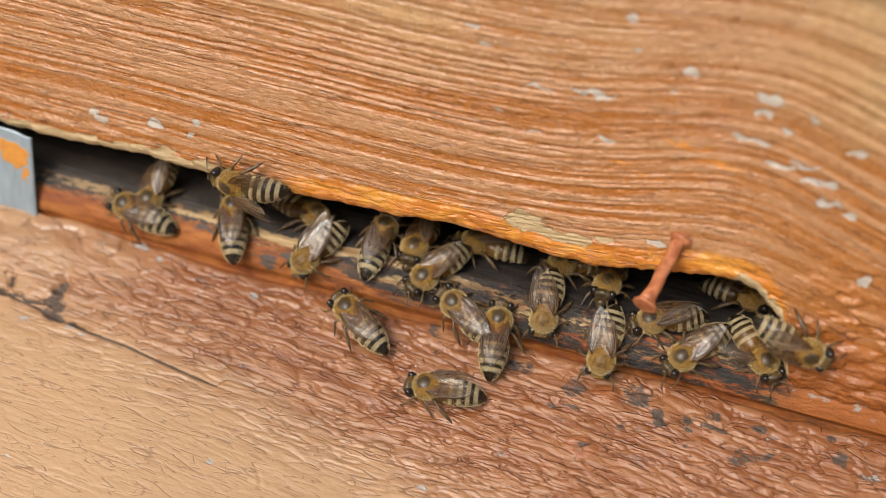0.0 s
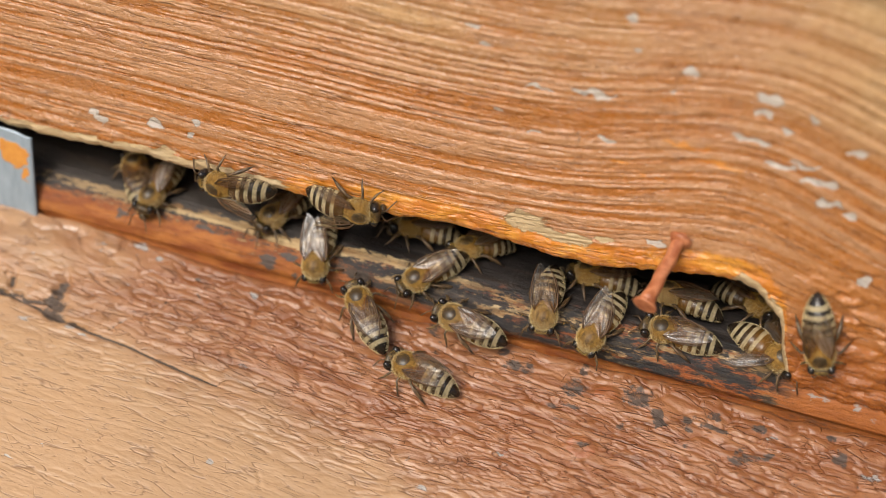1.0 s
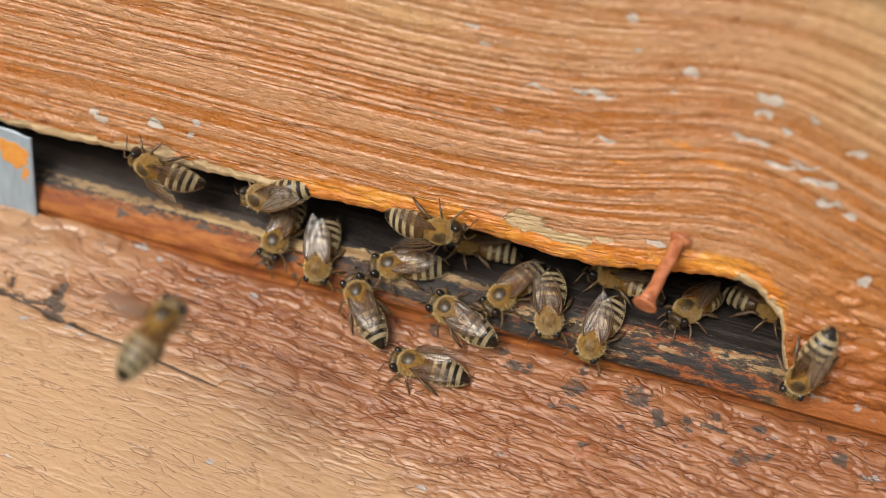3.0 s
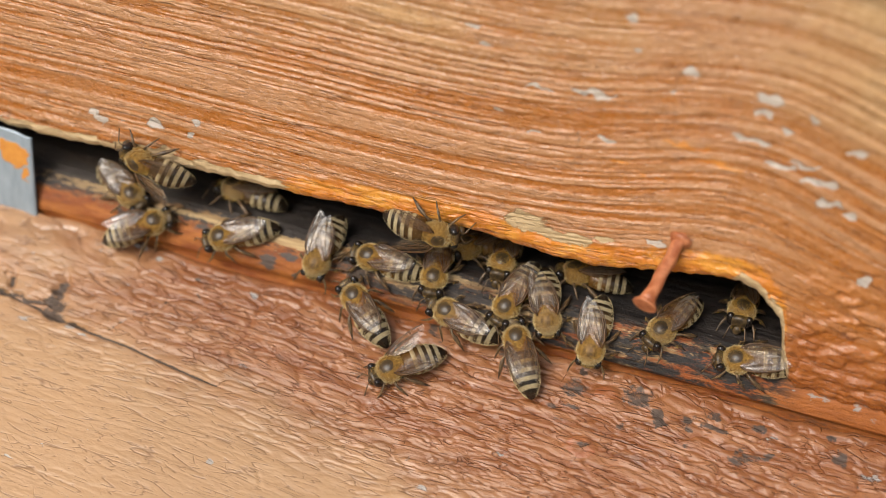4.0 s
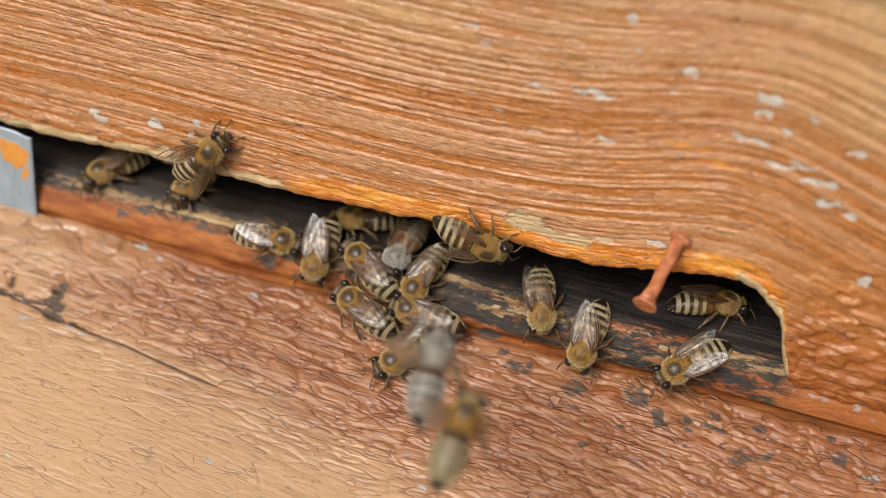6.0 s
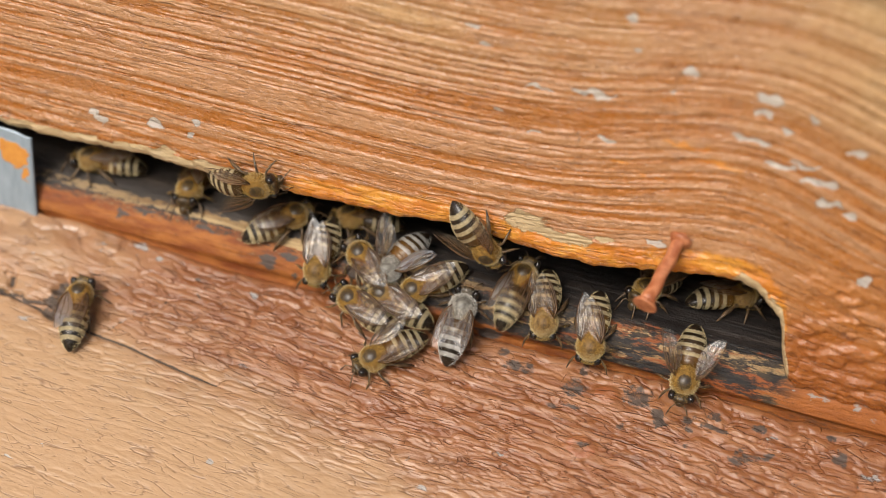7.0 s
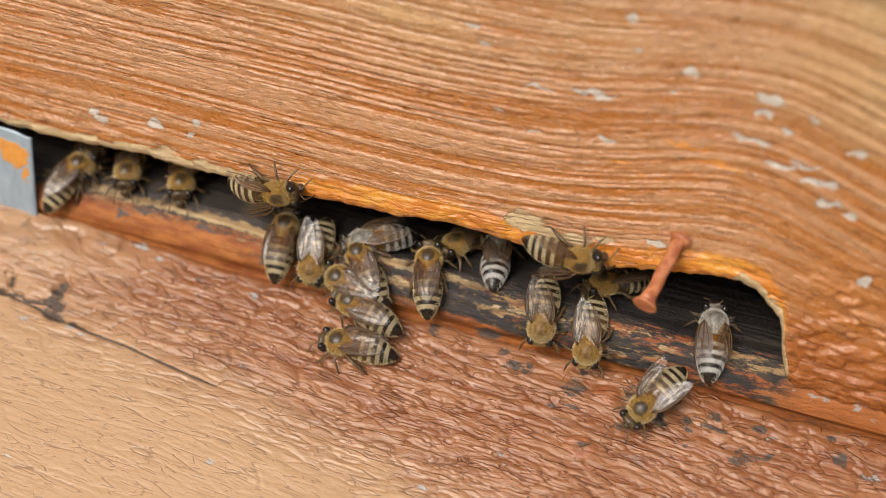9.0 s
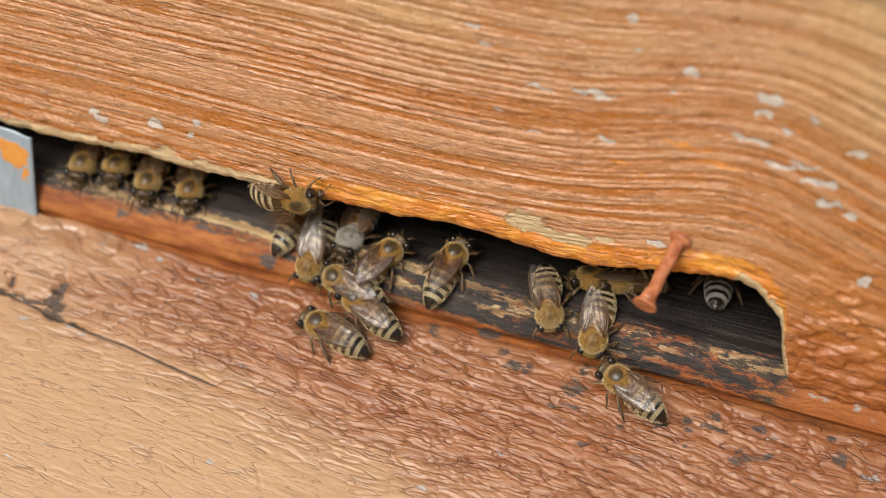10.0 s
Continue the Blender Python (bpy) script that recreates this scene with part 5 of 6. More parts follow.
    rows = [
        (0, pose(-0.0113, -0.0043, -0.0086, -36, -20, 155)), (0.5, pose(-0.0109, -0.0043, -0.0085, -36, -21, 154)), (1, pose(-0.0104, -0.0029, -0.0076, -33, -31, 141)),
        (1.5, pose(-0.0103, -0.0027, -0.0075, -35, -30, 144)), (2, pose(-0.0106, -0.0025, -0.0073, -34, -31, 143)), (2.5, pose(-0.0103, -0.0025, -0.0074, -34, -30, 144)),
        (2.7, pose(-0.0105, -0.0022, -0.0072, -32, -33, 139)), (3.8, pose(-0.0113, -0.0021, -0.0070, -38, -27, 150)), (4, pose(-0.0110, -0.0025, -0.0074, -37, -27, 149)),
        (4.5, pose(-0.0117, -0.0019, -0.0070, -40, -24, 154)), (5, pose(-0.0116, -0.0019, -0.0070, -41, -24, 155)), (5.5, pose(-0.0112, -0.0021, -0.0071, -42, -20, 159)),
        (5.7, pose(-0.0111, -0.0026, -0.0075, -43, -16, 163)), (6.8, pose(-0.0111, -0.0026, -0.0075, -43, -16, 163)), (7, pose(-0.0112, -0.0024, -0.0073, -44, -14, 166)),
        (7.5, pose(-0.0112, -0.0026, -0.0075, -44, -13, 166)), (8, pose(-0.0110, -0.0023, -0.0074, -44, -13, 166)), (8.5, pose(-0.0110, -0.0025, -0.0074, -44, -13, 167)),
        (9, pose(-0.0111, -0.0026, -0.0076, -44, -11, 169)), (9.5, pose(-0.0107, -0.0028, -0.0077, -44, -10, 170)), (10, pose(-0.0105, -0.0023, -0.0073, -43, -18, 162)),
    ]
    walk(b[5], rows)
    gait(b[5], rows)
    rows = [
        (0, pose(0.0048, -0.0099, -0.0142, -30, 4, -173)), (0.5, pose(0.0006, -0.0084, -0.0133, -31, -5, 171)), (1, pose(0.0005, -0.0081, -0.0132, -31, -6, 170)),
        (1.5, pose(0.0008, -0.0075, -0.0128, -31, -9, 165)), (2, pose(-0.0003, -0.0068, -0.0124, -31, -13, 159)), (2.5, pose(0.0012, -0.0073, -0.0126, -31, -10, 165)),
        (2.7, pose(0.0013, -0.0069, -0.0125, -33, -6, 171)), (3.8, pose(-0.0008, -0.0083, -0.0133, -28, 17, -151)), (4, pose(-0.0020, -0.0080, -0.0132, -26, 20, -146)),
        (4.5, pose(-0.0021, -0.0075, -0.0128, -24, 24, -138)), (5, pose(-0.0024, -0.0078, -0.0130, -25, 23, -140)), (5.5, pose(-0.0025, -0.0076, -0.0128, -27, 20, -147)),
        (5.7, pose(-0.0017, -0.0066, -0.0122, -29, 21, -147)), (6.8, pose(-0.0043, -0.0072, -0.0126, -24, 25, -137)), (7, pose(-0.0053, -0.0070, -0.0125, -26, 23, -141)),
        (7.5, pose(-0.0088, -0.0078, -0.0129, -31, 11, -163)), (8, pose(-0.0100, -0.0074, -0.0127, -32, 5, -172)), (8.5, pose(-0.0100, -0.0072, -0.0126, -33, 7, -170)),
        (9, pose(-0.0108, -0.0071, -0.0125, -33, 2, -177)), (9.5, pose(-0.0122, -0.0069, -0.0124, -33, -0, 180)), (10, pose(-0.0151, -0.0058, -0.0116, -34, -8, 168)),
    ]
    walk(b[6], rows)
    gait(b[6], rows)
    spread(b[6], [(0, 6, 2), (2.7, 12, 2), (3.8, 24, 14), (7, 20, 12), (7.5, 8, 4), (10, 6, 2)])
    rows = [
        (0, pose(0.0176, 0.0023, -0.0024, 4, 38, -84)), (0.5, pose(0.0175, 0.0017, -0.0030, -10, 40, -104)), (1, pose(0.0175, 0.0026, -0.0021, 3, 37, -85)),
        (1.5, pose(0.0164, 0.0037, -0.0014, 7, 30, -77)), (2, pose(0.0164, 0.0037, -0.0014, 9, 30, -73)), (2.5, pose(0.0172, 0.0031, -0.0017, 7, 34, -78)),
        (2.7, pose(0.0186, 0.0022, -0.0025, 7, 38, -78)), (3.8, pose(0.0167, 0.0029, -0.0019, 13, 34, -68)), (4, pose(0.0178, 0.0023, -0.0024, 14, 37, -67)),
        (4.5, pose(0.0182, 0.0014, -0.0033, 16, 40, -66)), (5, pose(0.0178, 0.0020, -0.0028, 12, 39, -72)), (5.5, pose(0.0167, 0.0039, -0.0012, 10, 28, -70)),
        (5.7, pose(0.0166, 0.0032, -0.0017, 12, 32, -67)), (6.8, pose(0.0175, 0.0021, -0.0027, 9, 39, -76)), (7, pose(0.0176, 0.0020, -0.0027, 9, 39, -76)),
        (7.5, pose(0.0179, 0.0023, -0.0023, 9, 38, -76)), (8, pose(0.0178, 0.0014, -0.0035, 6, 43, -82)), (8.5, pose(0.0177, 0.0027, -0.0021, 13, 35, -68)),
        (9, pose(0.0175, 0.0015, -0.0034, 7, 42, -79)), (9.5, pose(0.0172, 0.0023, -0.0023, 10, 37, -74)), (10, pose(0.0178, 0.0029, -0.0019, 14, 33, -66)),
    ]
    walk(b[7], rows)
    gait(b[7], rows)
    spread(b[7], [(0, 3, 1), (10, 3, 1)], 12)
    rows = [
        (0, pose(0.0280, 0.0001, -0.0050, -0, 46, -90)), (0.5, pose(0.0260, -0.0000, -0.0050, -17, 44, -114)), (1, pose(0.0261, 0.0017, -0.0030, -15, 39, -114)),
        (1.5, pose(0.0262, 0.0006, -0.0042, -2, 45, -93)), (2, pose(0.0254, 0.0001, -0.0048, -4, 46, -96)), (2.5, pose(0.0261, 0.0017, -0.0031, -13, 40, -110)),
        (2.7, pose(0.0264, 0.0015, -0.0032, -17, 39, -116)), (3.8, pose(0.0263, 0.0003, -0.0046, 8, 45, -79)), (4, pose(0.0260, 0.0007, -0.0042, 2, 45, -87)),
        (4.5, pose(0.0264, 0.0012, -0.0035, -8, 43, -102)), (5, pose(0.0258, 0.0003, -0.0046, -13, 45, -108)), (5.5, pose(0.0256, 0.0003, -0.0047, -11, 45, -106)),
        (5.7, pose(0.0250, 0.0001, -0.0050, -10, 46, -104)), (6.8, pose(0.0254, 0.0011, -0.0037, 4, 44, -84)), (7, pose(0.0257, 0.0010, -0.0038, 5, 44, -83)),
        (7.5, pose(0.0254, 0.0014, -0.0033, 1, 42, -89)), (8, pose(0.0257, 0.0006, -0.0042, -0, 45, -90)), (8.5, pose(0.0262, 0.0004, -0.0045, 7, 45, -80)),
        (9, pose(0.0254, 0.0006, -0.0044, 5, 45, -83)), (9.5, pose(0.0258, 0.0008, -0.0040, 5, 45, -83)), (10, pose(0.0260, 0.0017, -0.0031, 1, 41, -89)),
    ]
    walk(b[8], rows)
    gait(b[8], rows)
    spread(b[8], [(0, 2, 1), (10, 2, 1)], 13)
    rows = [
        (0, pose(0.0558, 0.0001, 0.0066, 90, 15, 0)), (0.5, pose(0.0564, 0.0001, 0.0079, 90, 47, 0)), (1, pose(0.0585, 0.0001, 0.0079, 90, 72, 0)),
        (1.5, pose(0.0592, 0.0001, 0.0065, 90, 53, 0)), (2, pose(0.0594, 0.0001, 0.0062, 90, 60, 0)), (2.5, pose(0.0583, 0.0001, 0.0059, 90, 73, 0)),
        (2.7, pose(0.0582, 0.0001, 0.0045, 90, 81, 0)), (3.2, pose(0.0569, 0.0001, 0.0024, -90, 58, -180)), (3.8, pose(0.0510, 0.0001, 0.0022, -90, 19, -180)),
        (4, pose(0.0497, 0.0027, -0.0022, -39, 7, -172)), (4.5, pose(0.0469, 0.0014, -0.0034, -41, 18, -161)), (5, pose(0.0458, 0.0016, -0.0032, -30, 31, -139)),
        (5.5, pose(0.0426, 0.0016, -0.0031, -29, 33, -136)), (5.7, pose(0.0407, 0.0013, -0.0035, -38, 24, -152)), (6.8, pose(0.0409, -0.0001, -0.0051, -6, 47, -99)),
        (7, pose(0.0410, 0.0002, -0.0048, 2, 46, -87)), (7.5, pose(0.0413, -0.0017, -0.0070, 28, 40, -51)), (8, pose(0.0388, -0.0037, -0.0086, -23, 40, -123)),
        (8.5, pose(0.0400, -0.0043, -0.0090, 16, 41, -66)), (9, pose(0.0368, -0.0045, -0.0090, -25, 36, -128)), (9.5, pose(0.0333, -0.0051, -0.0094, -39, 7, -172)),
        (10, pose(0.0328, -0.0037, -0.0081, -40, -17, 161)),
    ]
    walk(b[9], rows)
    gait(b[9], rows)
    spread(b[9], [(0, 4, 1), (5.8, 8, 3), (6.4, 36, 16), (7.2, 36, 16), (7.6, 30, 10), (8.2, 22, 8), (8.7, 39, 12), (9.2, 10, 6), (9.6, 8, 6), (10, 4, 2)])
    rows = [
        (0, pose(-0.0526, 0.0016, -0.0033, -45, -8, 172)), (0.5, pose(-0.0560, 0.0039, -0.0011, -29, -25, 143)), (1, pose(-0.0552, 0.0062, -0.0001, -16, -22, 128)),
        (1.5, pose(-0.0535, 0.0331, -0.0002, 0, -0, 96)), (10, pose(-0.0535, 0.0331, -0.0002, 0, -0, 96)),
    ]
    walk(b[10], rows)
    gait(b[10], rows)
    rows = [
        (0, pose(-0.0508, 0.0040, -0.0012, 1, 29, -89)), (0.5, pose(-0.0513, 0.0048, -0.0008, -2, 24, -95)), (1, pose(-0.0506, 0.0045, -0.0010, -3, 26, -97)),
        (1.5, pose(-0.0508, 0.0049, -0.0008, -6, 23, -106)), (2, pose(-0.0529, 0.0058, -0.0005, -8, 17, -115)), (2.25, pose(-0.0561, 0.0240, -0.0002, -9, -0, 178)),
        (2.5, pose(-0.0579, 0.0421, -0.0002, 0, -0, 110)), (10, pose(-0.0579, 0.0421, -0.0002, 0, -0, 110)),
    ]
    walk(b[11], rows)
    gait(b[11], rows)
    rows = [
        (0, pose(-0.0360, 0.0036, -0.0013, -15, -38, 113)), (0.1, pose(-0.0361, 0.0038, -0.0012, -15, -37, 114)), (0.6, pose(-0.0260, 0.0511, -0.0002, 0, -0, 74)),
        (10, pose(-0.0260, 0.0511, -0.0002, 0, -0, 74)),
    ]
    walk(b[12], rows)
    gait(b[12], rows)
    rows = [
        (0, pose(-0.0116, 0.0062, -0.0000, 1, -28, 88)), (0.1, pose(-0.0117, 0.0065, 0.0000, 1, -26, 88)), (0.6, pose(-0.0207, 0.0601, -0.0002, 0, -0, 84)),
        (10, pose(-0.0207, 0.0601, -0.0002, 0, -0, 84)),
    ]
    walk(b[13], rows)
    gait(b[13], rows)
    rows = [
        (0, pose(-0.0057, 0.0071, -0.0003, -1, 12, -93)), (0.5, pose(-0.0046, 0.0088, -0.0003, 4, 5, -52)), (0.75, pose(-0.0058, 0.0093, -0.0002, -2, 4, -112)),
        (1, pose(-0.0066, 0.0109, -0.0001, -3, 0, -172)), (1.5, pose(-0.0067, 0.0101, -0.0001, -4, 1, -168)), (1.75, pose(-0.0119, 0.0397, -0.0001, -2, -1, 151)),
        (2, pose(-0.0167, 0.0691, -0.0002, 0, -0, 109)), (10, pose(-0.0167, 0.0691, -0.0002, 0, -0, 109)),
    ]
    walk(b[14], rows)
    gait(b[14], rows)
    rows = [
        (0, pose(0.0045, 0.0108, -0.0000, -3, 0, -173)), (0.5, pose(0.0044, 0.0111, -0.0001, -3, 0, -178)), (1, pose(0.0036, 0.0097, -0.0001, -3, 3, -139)),
        (1.5, pose(0.0044, 0.0109, -0.0001, -3, 1, -168)), (2, pose(0.0037, 0.0104, -0.0001, -4, 1, -170)), (2.5, pose(0.0032, 0.0102, -0.0001, -4, 1, -170)),
        (2.7, pose(0.0035, 0.0103, -0.0001, -4, 1, -173)), (3.8, pose(0.0035, 0.0098, -0.0001, -5, 1, -167)), (4, pose(0.0034, 0.0097, -0.0001, -3, 3, -137)),
        (4.5, pose(0.0062, 0.0047, -0.0009, 1, 25, -88)), (5, pose(0.0018, 0.0017, -0.0029, -8, 41, -102)), (5.5, pose(0.0021, 0.0030, -0.0018, 1, 35, -88)),
        (5.7, pose(0.0035, 0.0037, -0.0013, -0, 31, -90)), (5.9, pose(-0.0011, 0.0132, -0.0009, -17, 12, -145)), (6.1, pose(-0.0051, 0.0232, -0.0004, -10, -3, 164)),
        (6.3, pose(-0.0081, 0.0331, -0.0002, 0, -0, 110)), (10, pose(-0.0081, 0.0331, -0.0002, 0, -0, 110)),
    ]
    walk(b[15], rows)
    gait(b[15], rows)
    rows = [
        (0, pose(0.0029, 0.0399, -0.0002, 0, -0, -94)), (3.2, pose(0.0029, 0.0399, -0.0002, 0, -0, -94)), (3.8, pose(-0.0004, 0.0044, -0.0010, 4, 26, -80)),
        (4, pose(-0.0011, 0.0037, -0.0014, 2, 31, -85)), (4.5, pose(-0.0023, 0.0020, -0.0026, 1, 40, -89)), (5, pose(-0.0039, 0.0007, -0.0041, -4, 45, -96)),
        (5.5, pose(-0.0032, 0.0015, -0.0032, -7, 42, -101)), (5.7, pose(-0.0034, 0.0020, -0.0027, -6, 40, -99)), (6.8, pose(-0.0015, 0.0020, -0.0028, -36, 23, -152)),
        (7, pose(-0.0021, 0.0016, -0.0032, -34, 28, -146)), (7.5, pose(-0.0045, 0.0058, -0.0003, -25, -3, 175)), (8, pose(-0.0047, 0.0078, 0.0000, -13, -12, 138)),
        (8.5, pose(-0.0034, 0.0045, -0.0008, -17, -33, 119)), (9, pose(-0.0022, 0.0034, -0.0015, -13, -40, 110)), (9.5, pose(0.0010, 0.0044, -0.0007, 2, -37, 86)),
        (10, pose(0.0007, 0.0048, -0.0006, 7, -35, 78)),
    ]
    walk(b[16], rows)
    gait(b[16], rows)
    rows = [
        (0, pose(0.0111, -0.0010, -0.0062, -6, -46, 99)), (0.3, pose(0.0103, 0.0023, -0.0026, -5, -45, 97)), (0.5, pose(0.0116, 0.0050, -0.0005, 1, -34, 89)),
        (0.8, pose(0.0155, 0.0511, -0.0002, 0, -0, 107)), (10, pose(0.0155, 0.0511, -0.0002, 0, -0, 107)),
    ]
    walk(b[17], rows)
    gait(b[17], rows)
    rows = [
        (0, pose(0.0354, 0.0048, -0.0008, -25, 12, -156)), (0.5, pose(0.0355, 0.0075, -0.0003, -11, 6, -154)), (1, pose(0.0369, 0.0102, -0.0001, -5, -1, 172)),
        (1.5, pose(0.0385, 0.0118, -0.0000, -2, -1, 161)), (2, pose(0.0393, 0.0134, -0.0000, -1, -0, 180)), (2.5, pose(0.0412, 0.0111, -0.0000, -1, 1, -132)),
        (2.7, pose(0.0408, 0.0104, -0.0001, -1, 2, -119)), (3.8, pose(0.0367, 0.0046, -0.0010, -14, 23, -122)), (4, pose(0.0366, 0.0043, -0.0010, -15, 24, -123)),
        (4.5, pose(0.0378, 0.0059, -0.0005, 3, 18, -81)), (5, pose(0.0392, 0.0070, -0.0004, 7, 11, -57)), (5.5, pose(0.0425, 0.0111, -0.0000, 3, -0, 6)),
        (5.7, pose(0.0427, 0.0109, -0.0001, 4, -1, 12)), (6.8, pose(0.0443, 0.0140, 0.0000, 1, -0, 36)), (7, pose(0.0452, 0.0144, 0.0000, 0, -0, 27)),
        (7.5, pose(0.0457, 0.0144, 0.0000, 0, -0, 35)), (8, pose(0.0330, 0.0601, -0.0002, 0, -0, 109)), (10, pose(0.0330, 0.0601, -0.0002, 0, -0, 109)),
    ]
    walk(b[18], rows)
    gait(b[18], rows)
    rows = [
        (0, pose(0.0410, 0.0020, -0.0026, -29, 30, -138)), (0.5, pose(0.0375, 0.0023, -0.0024, -38, 17, -160)), (1, pose(0.0377, 0.0036, -0.0014, -37, -1, 178)),
        (1.5, pose(0.0344, 0.0047, -0.0007, -31, -8, 166)), (2, pose(0.0317, 0.0096, -0.0000, -7, -6, 136)), (2.5, pose(0.0296, 0.0106, -0.0000, -5, -3, 150)),
        (2.7, pose(0.0289, 0.0111, -0.0000, -3, -1, 168)), (3.8, pose(0.0226, 0.0095, -0.0002, -7, -0, 178)), (4, pose(0.0220, 0.0097, -0.0001, -6, 1, -174)),
        (4.5, pose(0.0215, 0.0098, -0.0002, -5, 1, -172)), (5, pose(0.0228, 0.0103, -0.0001, -5, -1, 173)), (5.25, pose(0.0233, 0.0096, -0.0001, -3, 3, -140)),
        (5.5, pose(0.0244, 0.0094, -0.0002, -0, 4, -92)), (5.7, pose(0.0243, 0.0098, -0.0002, -0, 3, -93)), (6.07, pose(0.0215, 0.0293, -0.0002, -2, 1, -146)),
        (6.43, pose(0.0195, 0.0493, -0.0002, -1, -0, 161)), (6.8, pose(0.0183, 0.0691, -0.0002, 0, -0, 108)), (10, pose(0.0183, 0.0691, -0.0002, 0, -0, 108)),
    ]
    walk(b[19], rows)
    gait(b[19], rows)
    rows = [
        (0, pose(0.0468, 0.0154, 0.0000, 0, 0, -19)), (0.5, pose(0.0470, 0.0148, 0.0000, 0, 0, -20)), (1, pose(0.0481, 0.0142, -0.0000, 0, 0, -28)),
        (1.5, pose(0.0485, 0.0152, 0.0000, 0, 0, -22)), (2, pose(0.0466, 0.0145, 0.0000, 0, 0, -5)), (2.5, pose(0.0497, 0.0149, 0.0000, 0, 0, -18)),
        (2.7, pose(0.0505, 0.0146, 0.0000, 0, 0, -6)), (3.25, pose(0.0491, 0.0128, 0.0000, 0, 1, -49)), (3.8, pose(0.0474, 0.0116, -0.0000, -0, 1, -93)),
        (4, pose(0.0471, 0.0122, 0.0000, -0, 1, -92)), (4.5, pose(0.0470, 0.0123, 0.0000, -0, 1, -94)), (5, pose(0.0456, 0.0140, 0.0000, -0, 0, -93)),
        (5.17, pose(0.0430, 0.0202, -0.0000, -0, 0, -150)), (5.33, pose(0.0412, 0.0269, -0.0001, -0, -0, 154)), (5.5, pose(0.0403, 0.0331, -0.0002, 0, -0, 97)),
        (10, pose(0.0403, 0.0331, -0.0002, 0, -0, 97)),
    ]
    walk(b[20], rows)
    gait(b[20], rows)
    rows = [
        (0, pose(0.0508, 0.0038, -0.0013, 22, 23, -44)), (0.25, pose(0.0514, 0.0039, -0.0012, 1, 29, -89)), (0.5, pose(0.0520, 0.0045, -0.0009, -18, 21, -132)),
        (0.75, pose(0.0523, 0.0041, -0.0012, 6, 28, -76)), (1, pose(0.0525, 0.0043, -0.0011, 27, 13, -24)), (1.5, pose(0.0533, 0.0001, 0.0047, 90, 35, 0)),
        (2, pose(0.0548, 0.0001, 0.0058, 90, 44, 0)), (2.1, pose(0.0546, 0.0037, 0.0045, 64, -17, 8)), (2.2, pose(0.0534, 0.0072, 0.0022, 11, -32, 70)),
        (2.3, pose(0.0520, 0.0100, -0.0000, -4, -7, 121)), (2.6, pose(0.0514, 0.0421, -0.0002, 0, -0, 78)), (10, pose(0.0514, 0.0421, -0.0002, 0, -0, 78)),
    ]
    walk(b[21], rows)
    gait(b[21], rows)
    spread(b[21], beat(0, 2.4, 55, 12))
    rows = [
        (0, pose(0.0257, 0.0099, -0.0001, -0, 3, -93)), (0.5, pose(0.0283, 0.0096, -0.0002, -2, 3, -128)), (1, pose(0.0237, 0.0102, -0.0001, -4, 0, -175)),
        (1.5, pose(0.0203, 0.0089, -0.0001, -10, -3, 162)), (2, pose(0.0139, 0.0068, -0.0002, -17, 4, -166)), (2.5, pose(0.0130, 0.0066, -0.0003, -17, 5, -165)),
        (2.7, pose(0.0113, 0.0044, -0.0010, -24, 16, -149)), (3.8, pose(0.0118, 0.0027, -0.0021, -11, 35, -109)), (4, pose(0.0120, 0.0026, -0.0022, -11, 36, -109)),
        (4.5, pose(0.0119, 0.0054, -0.0006, -7, 20, -109)), (5, pose(0.0122, 0.0101, -0.0001, -0, 3, -98)), (5.17, pose(0.0117, 0.0237, -0.0001, -2, 1, -157)),
        (5.33, pose(0.0121, 0.0377, -0.0001, -1, -1, 145)), (5.5, pose(0.0135, 0.0511, -0.0002, 0, -0, 86)), (10, pose(0.0135, 0.0511, -0.0002, 0, -0, 86)),
    ]
    walk(b[22], rows)
    gait(b[22], rows)
    rows = [
        (0, pose(0.0189, 0.0114, -0.0000, -1, 1, -141)), (0.5, pose(0.0177, 0.0114, -0.0001, -1, 1, -137)), (0.75, pose(0.0152, 0.0361, -0.0001, -1, -0, 155)),
        (1, pose(0.0140, 0.0601, -0.0002, 0, -0, 86)), (10, pose(0.0140, 0.0601, -0.0002, 0, -0, 86)),
    ]
    walk(b[23], rows)
    gait(b[23], rows)
    rows = [
        (0, pose(0.0357, -0.0746, 0.0032, -9, -38, 109)), (2.7, pose(0.0335, -0.0650, -0.0013, -10, -38, 110)), (3.3, pose(0.0267, -0.0465, 0.0050, -11, -37, 113)),
        (3.8, pose(0.0181, -0.0038, -0.0081, -13, -39, 111)), (4, pose(0.0154, -0.0027, -0.0074, -26, -37, 129)), (4.5, pose(0.0128, -0.0006, -0.0057, -12, -46, 106)),
        (5, pose(0.0095, 0.0041, -0.0010, -17, -34, 118)), (5.5, pose(0.0093, 0.0103, -0.0000, -2, -8, 105)), (5.9, pose(0.0072, 0.0691, -0.0002, 0, -0, 71)),
        (10, pose(0.0072, 0.0691, -0.0002, 0, -0, 71)),
    ]
    walk(b[24], rows)
    gait(b[24], rows)
    spread(b[24], beat(2.6, 3.65, 60, 10))
